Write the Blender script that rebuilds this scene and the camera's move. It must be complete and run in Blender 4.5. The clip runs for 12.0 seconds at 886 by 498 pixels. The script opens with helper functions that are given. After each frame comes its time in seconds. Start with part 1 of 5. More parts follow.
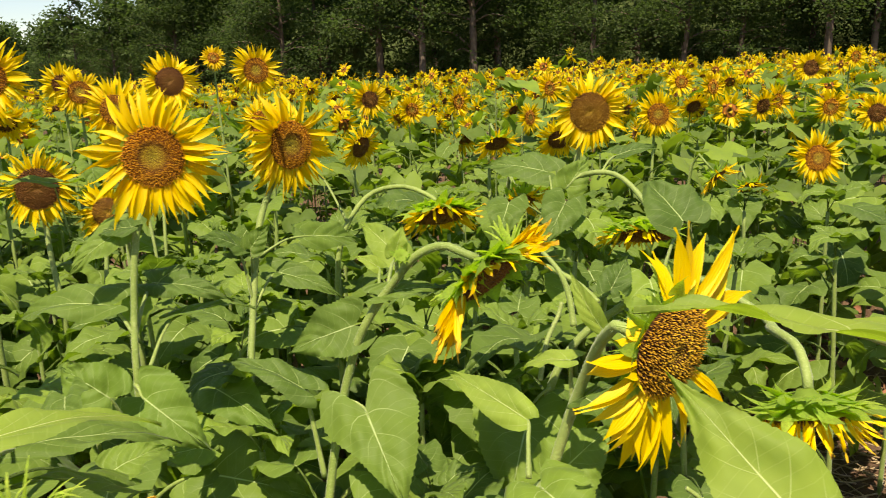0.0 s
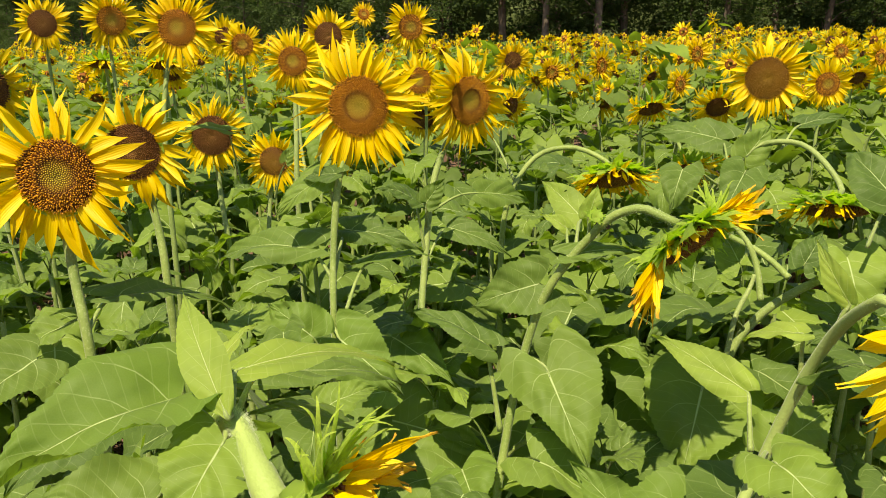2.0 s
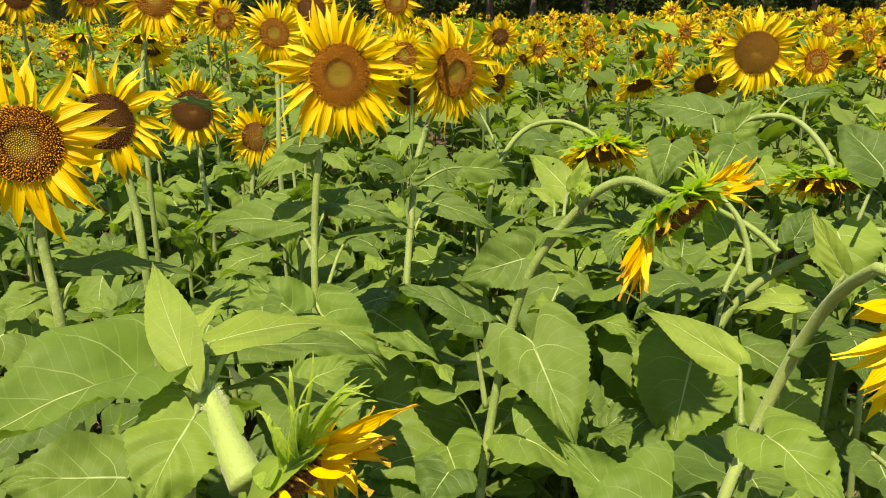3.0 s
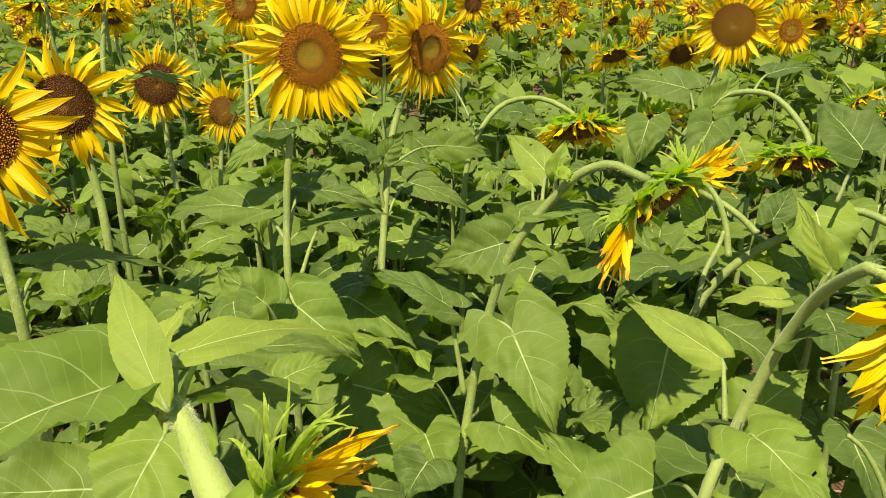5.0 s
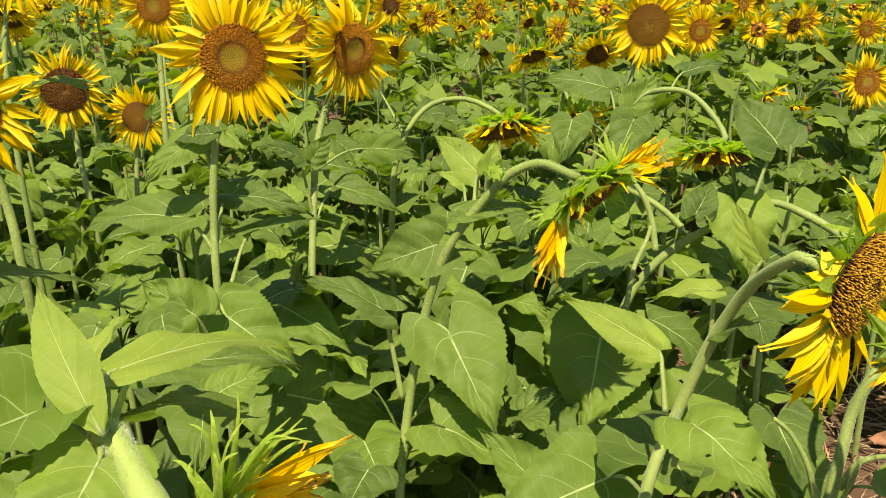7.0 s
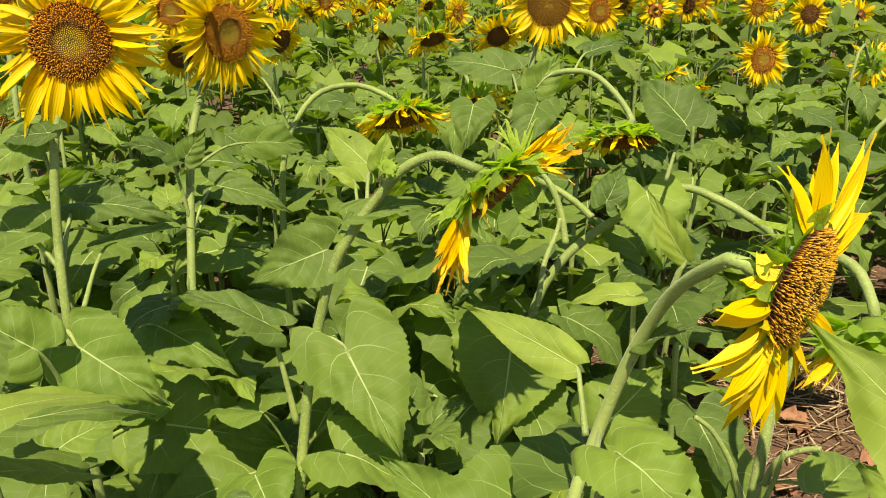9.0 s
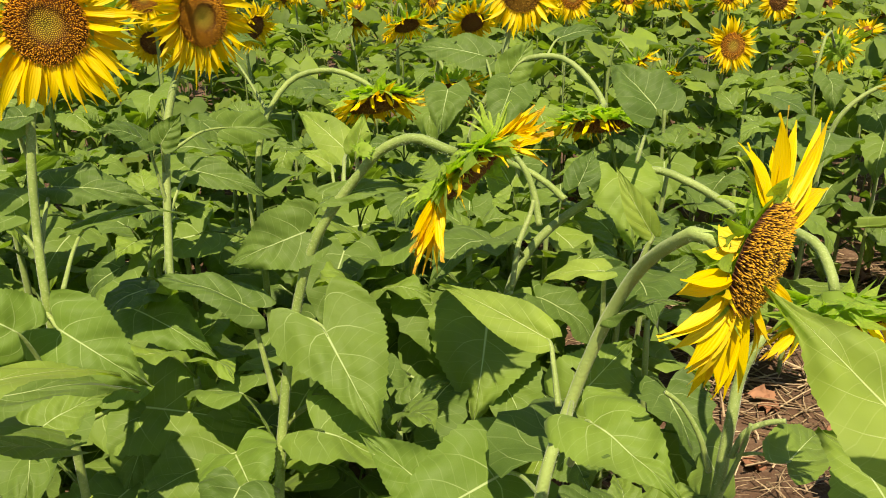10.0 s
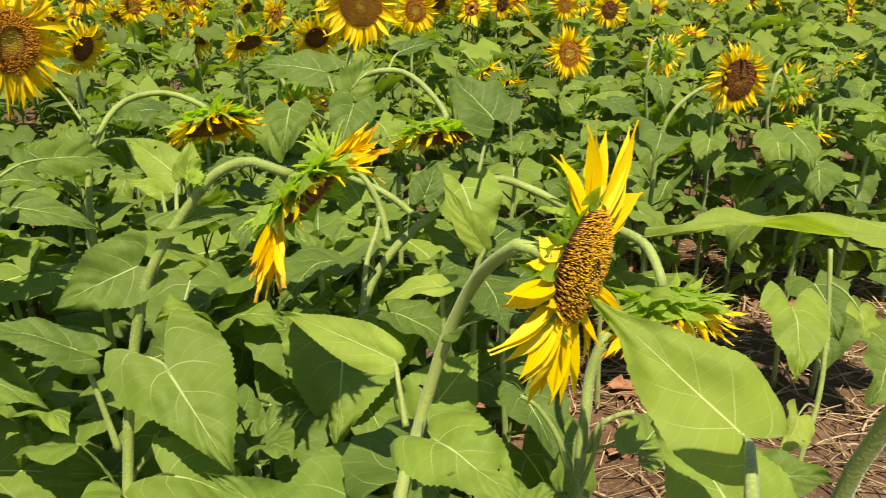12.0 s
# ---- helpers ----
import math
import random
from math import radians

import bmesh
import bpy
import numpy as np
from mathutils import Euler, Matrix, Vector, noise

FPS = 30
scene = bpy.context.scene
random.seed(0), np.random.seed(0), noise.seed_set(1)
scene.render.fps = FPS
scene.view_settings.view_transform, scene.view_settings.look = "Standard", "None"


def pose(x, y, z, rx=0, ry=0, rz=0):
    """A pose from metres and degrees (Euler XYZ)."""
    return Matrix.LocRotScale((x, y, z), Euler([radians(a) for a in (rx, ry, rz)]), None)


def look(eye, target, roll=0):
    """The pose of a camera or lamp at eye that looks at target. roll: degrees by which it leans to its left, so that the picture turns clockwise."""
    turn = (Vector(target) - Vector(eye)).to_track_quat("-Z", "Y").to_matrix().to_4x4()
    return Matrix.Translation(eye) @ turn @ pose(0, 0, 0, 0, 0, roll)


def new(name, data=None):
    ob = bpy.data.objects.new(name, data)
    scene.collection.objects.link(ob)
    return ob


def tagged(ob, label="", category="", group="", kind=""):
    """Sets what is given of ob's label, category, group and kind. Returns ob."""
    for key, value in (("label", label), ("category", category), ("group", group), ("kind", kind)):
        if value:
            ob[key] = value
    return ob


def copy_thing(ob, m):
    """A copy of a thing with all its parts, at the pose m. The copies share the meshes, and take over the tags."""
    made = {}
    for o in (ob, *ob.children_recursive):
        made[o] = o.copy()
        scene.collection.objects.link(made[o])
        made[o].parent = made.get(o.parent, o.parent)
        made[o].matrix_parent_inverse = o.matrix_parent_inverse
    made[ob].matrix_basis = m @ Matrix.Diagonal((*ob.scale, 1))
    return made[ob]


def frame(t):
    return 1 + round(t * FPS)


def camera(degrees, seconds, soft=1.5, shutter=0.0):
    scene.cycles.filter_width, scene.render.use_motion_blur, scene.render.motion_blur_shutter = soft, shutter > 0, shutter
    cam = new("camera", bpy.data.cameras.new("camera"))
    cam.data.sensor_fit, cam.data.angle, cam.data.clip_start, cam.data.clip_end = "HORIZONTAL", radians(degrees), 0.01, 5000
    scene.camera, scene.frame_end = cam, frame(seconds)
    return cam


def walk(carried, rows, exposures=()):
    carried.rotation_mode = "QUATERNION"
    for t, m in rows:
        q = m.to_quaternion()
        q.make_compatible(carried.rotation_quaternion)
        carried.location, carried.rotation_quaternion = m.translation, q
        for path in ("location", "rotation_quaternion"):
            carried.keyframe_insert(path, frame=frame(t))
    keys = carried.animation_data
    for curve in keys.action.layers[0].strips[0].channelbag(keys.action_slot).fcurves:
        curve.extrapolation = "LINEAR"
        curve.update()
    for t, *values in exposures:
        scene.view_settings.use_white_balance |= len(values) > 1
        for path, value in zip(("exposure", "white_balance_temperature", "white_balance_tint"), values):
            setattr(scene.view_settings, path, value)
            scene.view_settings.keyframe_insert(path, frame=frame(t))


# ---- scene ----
cam = camera(59.5, 12.0, soft=1.0, shutter=0.2)
PATH = [
    (0, (0.0924, 0.0845, 1.4154), (-0.0788, 2.0244, 0.9571), -2.268),
    (0.5, (0.0186, 0.0488, 1.4262), (-0.2474, 1.9788, 0.9755), -1.339),
    (1, (-0.0327, 0.0644, 1.4130), (-0.4024, 1.9716, 0.9365), -0.919),
    (1.5, (-0.0398, 0.0713, 1.4090), (-0.4674, 1.9564, 0.8974), -0.968),
    (2, (-0.0409, 0.0692, 1.4061), (-0.4831, 1.9436, 0.8682), -0.985),
    (2.5, (-0.0501, 0.0739, 1.3952), (-0.4780, 1.9446, 0.8330), -0.882),
    (3, (-0.0424, 0.0946, 1.3854), (-0.4508, 1.9638, 0.8018), -0.775),
    (3.5, (-0.0374, 0.1006, 1.3841), (-0.4234, 1.9661, 0.7760), -0.767),
    (3.7, (-0.0414, 0.1096, 1.3839), (-0.4177, 1.9727, 0.7637), -0.464),
    (5.5, (-0.0607, 0.1334, 1.4128), (-0.3713, 1.9911, 0.7390), -0.832),
    (6, (-0.0668, 0.1372, 1.4078), (-0.3373, 2.0031, 0.7389), -0.799),
    (6.5, (-0.0639, 0.1332, 1.4068), (-0.2771, 2.0083, 0.7432), -0.752),
    (7, (-0.0749, 0.1391, 1.4039), (-0.2112, 2.0202, 0.7383), -0.489),
    (7.5, (-0.0946, 0.1453, 1.3752), (-0.1582, 2.0261, 0.6998), -0.229),
    (7.7, (-0.0815, 0.1695, 1.3812), (-0.1181, 2.0513, 0.7031), -0.306),
    (9.3, (-0.0534, 0.2626, 1.3850), (0.0533, 2.1286, 0.6738), -0.682),
    (9.5, (-0.0625, 0.2585, 1.3813), (0.0550, 2.1213, 0.6619), -0.674),
    (10, (-0.0554, 0.2386, 1.3827), (0.0948, 2.0950, 0.6537), -0.444),
    (10.5, (-0.0429, 0.2530, 1.3630), (0.1372, 2.1044, 0.6304), -0.415),
    (11, (-0.0470, 0.2599, 1.3579), (0.1811, 2.1063, 0.6242), -0.367),
    (11.5, (-0.0427, 0.2593, 1.3728), (0.2807, 2.0950, 0.6471), -0.367),
    (12, (-0.0193, 0.2467, 1.3876), (0.4616, 2.0551, 0.6819), -0.894),
]
walk(cam, [(t, look(eye, target, roll)) for t, eye, target, roll in PATH],
     exposures=[(0, 0.70, 7550, 15), (12, 0.70, 7550, 15)])

# ---- daylight -------------------------------------------------------------
SUN_WAY = Vector((-0.05, -0.43, 0.90)).normalized()
world = bpy.data.worlds.new("sky")
world.use_nodes = True
scene.world = world
sky = world.node_tree.nodes.new("ShaderNodeTexSky")
sky.sky_type, sky.sun_disc = "NISHITA", False
sky.sun_elevation = math.asin(SUN_WAY.z)
sky.sun_rotation = math.atan2(SUN_WAY.x, SUN_WAY.y)
sky.dust_density, sky.air_density, sky.ozone_density = 0.3, 1.0, 2.5
background = world.node_tree.nodes["Background"]
background.inputs["Strength"].default_value = 0.100
world.node_tree.links.new(sky.outputs[0], background.inputs["Color"])
lamp = bpy.data.lights.new("sun", "SUN")
lamp.energy, lamp.angle, lamp.color = 5.45, radians(0.55), (1.0, 0.94, 0.80)
sun = new("sun", lamp)
sun.matrix_world = look(SUN_WAY * 40, (0, 0, 0))


# ---- materials ------------------------------------------------------------
class Nodes:
    """Short hand for a node tree."""

    def __init__(self, name):
        self.material = bpy.data.materials.new(name)
        self.material.use_nodes = True
        self.tree = self.material.node_tree
        self.tree.nodes.clear()
        self.out = self.tree.nodes.new("ShaderNodeOutputMaterial")

    def add(self, kind):
        return self.tree.nodes.new("ShaderNode" + kind)

    def plug(self, socket, value):
        if isinstance(value, bpy.types.NodeSocket):
            self.tree.links.new(value, socket)
        elif value is not None:
            socket.default_value = value

    def sum(self, op, a, b=None, c=None):
        node = self.add("Math")
        node.operation = op
        for socket, value in zip(node.inputs, (a, b, c)):
            self.plug(socket, value)
        return node.outputs[0]

    def ramp(self, value, stops):
        node = self.add("ValToRGB")
        band = node.color_ramp
        while len(band.elements) < len(stops):
            band.elements.new(0.5)
        for element, (at, colour) in zip(band.elements, stops):
            element.position, element.color = at, (*colour, 1)
        self.plug(node.inputs[0], value)
        return node.outputs[0]

    def mix(self, factor, a, b, mode="MIX"):
        node = self.add("MixRGB")
        node.blend_type = mode
        for socket, value in zip(node.inputs, (factor, a, b)):
            self.plug(socket, (*value, 1) if isinstance(value, tuple) else value)
        return node.outputs[0]

    def noise(self, scale, detail=3.0, where=None, rough=0.55):
        node = self.add("TexNoise")
        node.inputs["Scale"].default_value = scale
        node.inputs["Detail"].default_value = detail
        node.inputs["Roughness"].default_value = rough
        self.plug(node.inputs["Vector"], where)
        return node.outputs["Fac"]

    def span(self, value, a, b, lo=0.0, hi=1.0):
        node = self.add("MapRange")
        node.interpolation_type = "SMOOTHSTEP"
        for socket, v in zip(node.inputs, (value, a, b, lo, hi)):
            self.plug(socket, v)
        return node.outputs[0]

    def bump(self, height, strength, distance=0.002):
        node = self.add("Bump")
        node.inputs["Strength"].default_value = strength
        node.inputs["Distance"].default_value = distance
        self.plug(node.inputs["Height"], height)
        return node.outputs[0]

    def surface(self, colour, rough=0.6, normal=None, sheen=0.0, through_colour=None, through_part=0.0, specular=0.4):
        skin = self.add("BsdfPrincipled")
        self.plug(skin.inputs["Base Color"], colour if not isinstance(colour, tuple) else (*colour, 1))
        self.plug(skin.inputs["Roughness"], rough)
        skin.inputs["Specular IOR Level"].default_value = specular
        skin.inputs["Sheen Weight"].default_value = sheen
        skin.inputs["Sheen Roughness"].default_value = 0.4
        self.plug(skin.inputs["Normal"], normal)
        result = skin.outputs[0]
        if through_part:
            glow = self.add("BsdfTranslucent")
            self.plug(glow.inputs["Color"], through_colour if not isinstance(through_colour, tuple) else (*through_colour, 1))
            self.plug(glow.inputs["Normal"], normal)
            both = self.add("MixShader")
            both.inputs[0].default_value = through_part
            self.tree.links.new(result, both.inputs[1])
            self.tree.links.new(glow.outputs[0], both.inputs[2])
            result = both.outputs[0]
        self.tree.links.new(result, self.out.inputs["Surface"])
        return self.material


def leaf_material(name, veins=True, single=True, young=False):
    n = Nodes(name)
    place = n.add("TexCoord").outputs["Object"]
    if single:
        chance = n.add("ObjectInfo").outputs["Random"]
    else:
        chance = n.add("NewGeometry").outputs["Random Per Island"]
    if young == "lime":
        low, high = (0.215, 0.345, 0.030), (0.330, 0.455, 0.060)
    elif young == "pale":
        low, high = (0.330, 0.450, 0.050), (0.430, 0.540, 0.085)
    elif young == "field":
        low, high = (0.069, 0.114, 0.018), (0.178, 0.248, 0.034)
    elif young == "mid":
        low, high = (0.110, 0.188, 0.022), (0.176, 0.266, 0.034)
    elif young:
        low, high = (0.210, 0.298, 0.038), (0.290, 0.382, 0.062)
    else:
        low, high = (0.053, 0.101, 0.016), (0.154, 0.234, 0.031)
    tone = n.mix(chance, low, high)
    if not young or young == "field":
        tone = n.mix(n.span(n.sum("FRACT", n.sum("MULTIPLY", chance, 7.31)), 0.86, 0.92, 0.0, 0.75), tone, (0.205, 0.300, 0.034))
    blotch = n.noise(14.0, 3.0, place)
    tone = n.mix(n.span(blotch, 0.3, 0.75, 0.0, 0.5), tone, (0.125, 0.195, 0.042))
    if veins:
        uv = n.add("SeparateXYZ")
        n.tree.links.new(n.add("UVMap").outputs[0], uv.inputs[0])
        along, across = uv.outputs[0], uv.outputs[1]
        side = n.sum("ABSOLUTE", n.sum("MULTIPLY_ADD", across, 2.0, -1.0))
        midrib = n.span(n.sum("DIVIDE", side, n.sum("MULTIPLY_ADD", along, -0.75, 1.0)), 0.010, 0.032, 1.0, 0.0)
        bowed = n.sum("MULTIPLY_ADD", n.sum("POWER", side, 0.8), -1.75, n.sum("MULTIPLY", along, 4.9))
        bowed = n.sum("ADD", n.sum("MULTIPLY_ADD", n.noise(9.0, 1.0, place), 0.30, bowed), 0.12)
        step = n.sum("ABSOLUTE", n.sum("SUBTRACT", n.sum("FRACT", bowed), 0.5))
        rib = n.span(step, 0.0, 0.030, 0.62, 0.0)
        rib = n.sum("MULTIPLY", rib, n.span(side, 0.30, 0.95, 1.0, 0.12))
        rib = n.sum("MULTIPLY", rib, n.span(along, 0.0, 0.7, 1.0, 0.45))
        twig = n.sum("ABSOLUTE", n.sum("SUBTRACT", n.sum("FRACT", n.sum("MULTIPLY_ADD", bowed, 3.0, n.sum("MULTIPLY", side, 5.0))), 0.5))
        twig = n.span(twig, 0.0, 0.06, 0.12, 0.0)
        lines = n.sum("MAXIMUM", n.sum("MAXIMUM", midrib, rib), twig)
        net = n.add("TexVoronoi")
        net.feature = "DISTANCE_TO_EDGE"
        net.inputs["Scale"].default_value = 420.0
        n.plug(net.inputs["Vector"], place)
        cells = n.span(net.outputs[0], 0.0, 0.2)
        tone = n.mix(n.sum("MULTIPLY", lines, 0.80), tone, (0.58, 0.66, 0.30) if young is True else (0.46, 0.56, 0.24))
        tone = n.mix(n.span(cells, 0.0, 1.0, 0.05, 0.0), tone, (0.24, 0.34, 0.10))
        specks = n.span(n.noise(260.0, 2.0, place), 0.72, 0.80)
        tone = n.mix(n.sum("MULTIPLY", specks, 0.28), tone, (0.42, 0.46, 0.28))
        quilt = n.span(step, 0.0, 0.5)
        height = n.sum("ADD", n.sum("MULTIPLY", lines, 0.15), n.sum("MULTIPLY", quilt, 0.2 if young is True else 0.8))
        height = n.sum("ADD", height, n.sum("MULTIPLY", n.noise(22.0, 2.0, place), 1.6 if young is True else 2.2))
        normal = n.bump(height, 0.8, 0.0026)
    else:
        normal = n.bump(n.noise(60.0, 2.0, place), 0.4, 0.002)
    lit = n.mix(1.0, tone, (1.7, 1.9, 0.5), "MULTIPLY")
    return n.surface(tone, 0.60, normal, 0.06, lit, 0.43 if young is True else 0.5 if young in ("lime", "pale") else 0.35, 0.20)


def petal_material(name, low, high, single=True, part_through=0.38, dry=0.0):
    n = Nodes(name)
    place = n.add("TexCoord").outputs["Object"]
    chance = n.add("ObjectInfo").outputs["Random"] if single else n.add("NewGeometry").outputs["Random Per Island"]
    uv = n.add("SeparateXYZ")
    n.tree.links.new(n.add("UVMap").outputs[0], uv.inputs[0])
    tone = n.mix(chance, low, high)
    tone = n.mix(n.span(uv.outputs[0], 0.0, 0.35, 0.35, 0.0), tone, (0.82, 0.45, 0.003))
    streak = n.add("TexWave")
    streak.wave_type, streak.bands_direction = "BANDS", "Y"
    streak.inputs["Scale"].default_value = 1.7
    streak.inputs["Distortion"].default_value = 1.2
    n.tree.links.new(n.add("UVMap").outputs[0], streak.inputs["Vector"])
    tone = n.mix(n.span(streak.outputs["Fac"], 0.0, 0.5, 0.13, 0.0), tone, (0.76, 0.47, 0.002))
    if dry:
        crisp = n.sum("MULTIPLY", n.span(uv.outputs[0], 0.72, 0.98), n.span(n.noise(70.0, 2.0, place), 0.35, 0.6, 0.2, 1.0))
        tone = n.mix(n.sum("MULTIPLY", crisp, dry), tone, (0.42, 0.20, 0.060))
    normal = n.bump(n.span(streak.outputs["Fac"], 0.0, 1.0), 0.22, 0.0012)
    lit = n.mix(1.0, tone, (1.0, 0.92, 0.6), "MULTIPLY")
    return n.surface(tone, 0.5, normal, 0.05, lit, part_through, 0.25)


def disc_material(name, stops, tips):
    n = Nodes(name)
    place = n.add("TexCoord").outputs["Object"]
    uv = n.add("SeparateXYZ")
    n.tree.links.new(n.add("UVMap").outputs[0], uv.inputs[0])
    base = n.ramp(uv.outputs[0], stops)
    top = n.ramp(uv.outputs[0], tips)
    tone = n.mix(n.span(uv.outputs[1], 0.35, 0.95), base, top)
    chance = n.add("NewGeometry").outputs["Random Per Island"]
    tone = n.mix(n.sum("MULTIPLY", n.span(chance, 0.45, 0.8), n.span(uv.outputs[0], 0.35, 0.60, 0.16, 0.34)), tone, (0.075, 0.022, 0.005))
    normal = n.bump(n.noise(900.0, 2.0, place), 0.4, 0.001)
    return n.surface(tone, 0.7, normal, 0.1, None, 0.0, 0.2)


def stem_material(name, low, high, fuzz=0.35, flecks=1.0):
    n = Nodes(name)
    place = n.add("TexCoord").outputs["Object"]
    chance = n.add("ObjectInfo").outputs["Random"]
    tone = n.mix(n.span(n.noise(22.0, 3.0, place), 0.3, 0.7), low, high)
    tone = n.mix(n.sum("MULTIPLY", chance, 0.4), tone, (0.23, 0.29, 0.10))
    fleck = n.span(n.noise(340.0, 2.0, place), 0.52, 0.70)
    tone = n.mix(n.sum("MULTIPLY", fleck, 0.30 * flecks), tone, (0.5, 0.56, 0.27))
    blemish = n.span(n.noise(48.0, 4.0, place), 0.60, 0.74)
    tone = n.mix(n.sum("MULTIPLY", blemish, 0.25 * flecks), tone, (0.16, 0.15, 0.05))
    normal = n.bump(n.noise(300.0, 3.0, place), 0.55, 0.0016)
    return n.surface(tone, 0.6, normal, fuzz, tone, 0.08, 0.3)


def ground_material():
    n = Nodes("soil")
    place = n.add("TexCoord").outputs["Object"]
    tone = n.ramp(n.noise(3.5, 6.0, place, 0.65), [(0.25, (0.048, 0.027, 0.015)), (0.55, (0.100, 0.057, 0.033)), (0.8, (0.19, 0.118, 0.072))])
    tone = n.mix(n.span(n.noise(70.0, 4.0, place), 0.5, 0.75, 0.0, 0.6), tone, (0.22, 0.155, 0.10))
    height = n.sum("ADD", n.noise(9.0, 5.0, place), n.sum("MULTIPLY", n.noise(90.0, 4.0, place), 0.4))
    return n.surface(tone, 0.9, n.bump(height, 0.8, 0.03), 0.0, None, 0.0, 0.2)


def plain_material(name, low, high, scale, rough=0.8, through_part=0.0, single=False, strength=0.5):
    n = Nodes(name)
    place = n.add("TexCoord").outputs["Object"]
    chance = n.add("ObjectInfo").outputs["Random"] if single else n.add("NewGeometry").outputs["Random Per Island"]
    tone = n.mix(chance, low, high)
    grain = n.noise(scale, 4.0, place)
    tone = n.mix(n.span(grain, 0.35, 0.7, 0.0, 0.55), tone, tuple(0.55 * c for c in low))
    lit = n.mix(1.0, tone, (1.3, 1.5, 0.8), "MULTIPLY")
    return n.surface(tone, rough, n.bump(grain, strength, 0.01), 0.0, lit, through_part, 0.2)


LEAF = leaf_material("sunflower_leaf")
YOUNG = leaf_material("young_leaf", young=True)
BRIGHT = leaf_material("bright_leaf", young="mid")
FAR_LEAF = leaf_material("field_leaf", veins=False, single=False, young="field")
PETAL = petal_material("petal_yellow", (0.70, 0.475, 0.003), (0.79, 0.605, 0.005))
WILTED = petal_material("petal_wilted", (0.80, 0.50, 0.002), (0.86, 0.63, 0.005), dry=0.7)
FAR_PETAL = petal_material("petal_field", (0.72, 0.49, 0.003), (0.81, 0.63, 0.006), single=False)
DISC = disc_material("disc_open", [(0.0, (0.17, 0.13, 0.014)), (0.38, (0.20, 0.10, 0.010)), (0.47, (0.12, 0.042, 0.006)), (0.6, (0.26, 0.086, 0.007)), (0.85, (0.20, 0.064, 0.006)), (1.0, (0.09, 0.030, 0.005))],
                     [(0.0, (0.50, 0.42, 0.030)), (0.30, (0.60, 0.42, 0.024)), (0.44, (0.44, 0.22, 0.013)), (0.58, (0.72, 0.33, 0.012)), (0.82, (0.74, 0.33, 0.010)), (1.0, (0.58, 0.24, 0.009))])
DARK_DISC = disc_material("disc_ripe", [(0.0, (0.130, 0.062, 0.012)), (0.6, (0.110, 0.042, 0.009)), (1.0, (0.070, 0.025, 0.006))],
                          [(0.0, (0.28, 0.14, 0.016)), (0.5, (0.24, 0.10, 0.012)), (1.0, (0.20, 0.08, 0.010))])
GOLD_DISC = disc_material("disc_golden", [(0.0, (0.13, 0.060, 0.010)), (0.6, (0.12, 0.046, 0.008)), (1.0, (0.08, 0.030, 0.006))],
                          [(0.0, (0.64, 0.41, 0.024)), (0.5, (0.70, 0.39, 0.018)), (1.0, (0.60, 0.30, 0.013))])
STEM = stem_material("stem_green", (0.152, 0.224, 0.040), (0.232, 0.308, 0.068), 0.20)
NECK = stem_material("neck_pale", (0.25, 0.345, 0.075), (0.30, 0.395, 0.095), 0.15, 0.15)
BRACT = leaf_material("bract_green", veins=False, young="lime")
# pale thread bracts: sun shining through them is painted into the yellow-green
PALE_BRACT = leaf_material("bract_sunlit", veins=False, young="pale")

SOIL = ground_material()
STRAW = plain_material("straw", (0.22, 0.145, 0.075), (0.52, 0.40, 0.24), 60.0, 0.85)
DEAD_LEAF = plain_material("dead_leaf", (0.20, 0.085, 0.045), (0.30, 0.15, 0.08), 30.0, 0.85)
BARK = plain_material("bark", (0.10, 0.075, 0.05), (0.16, 0.125, 0.09), 6.0, 0.9, single=True)
CROWN = plain_material("tree_leaves", (0.055, 0.088, 0.027), (0.078, 0.118, 0.038), 0.8, 0.75, 0.55)
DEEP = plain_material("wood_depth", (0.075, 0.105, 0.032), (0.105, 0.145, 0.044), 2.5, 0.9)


# ---- mesh helpers ---------------------------------------------------------
def mesh_of(name, verts, faces, material, uvs=None, smooth=True):
    """A mesh from vertices and faces; uvs: one pair a vertex."""
    me = bpy.data.meshes.new(name)
    me.from_pydata([tuple(v) for v in verts], [], [tuple(f) for f in faces])
    if uvs is not None:
        layer = me.uv_layers.new(name="UVMap")
        loops = np.zeros(len(me.loops), dtype=np.int32)
        me.loops.foreach_get("vertex_index", loops)
        layer.data.foreach_set("uv", np.asarray(uvs, dtype=np.float32)[loops].ravel())
    me.materials.append(material)
    if smooth:
        me.polygons.foreach_set("use_smooth", np.ones(len(me.polygons), dtype=bool))
    me.update()
    return me


def part(name, me, parent, m=None, label=""):
    """A mesh as one part under a thing or a part."""
    ob = new(name, me)
    ob.parent = parent
    if m is not None:
        ob.matrix_local = m
    if label:
        ob["label"] = label
    return ob


def thing(name, m, label, category, group=""):
    ob = new(name)
    ob.empty_display_size = 0.05
    ob.matrix_world = m
    return tagged(ob, label, category, group)


def grid_faces(rows, columns, ring=False):
    faces = []
    for i in range(rows - 1):
        for j in range(columns if ring else columns - 1):
            k = (j + 1) % columns
            faces.append((i * columns + j, i * columns + k, (i + 1) * columns + k, (i + 1) * columns + j))
    return faces


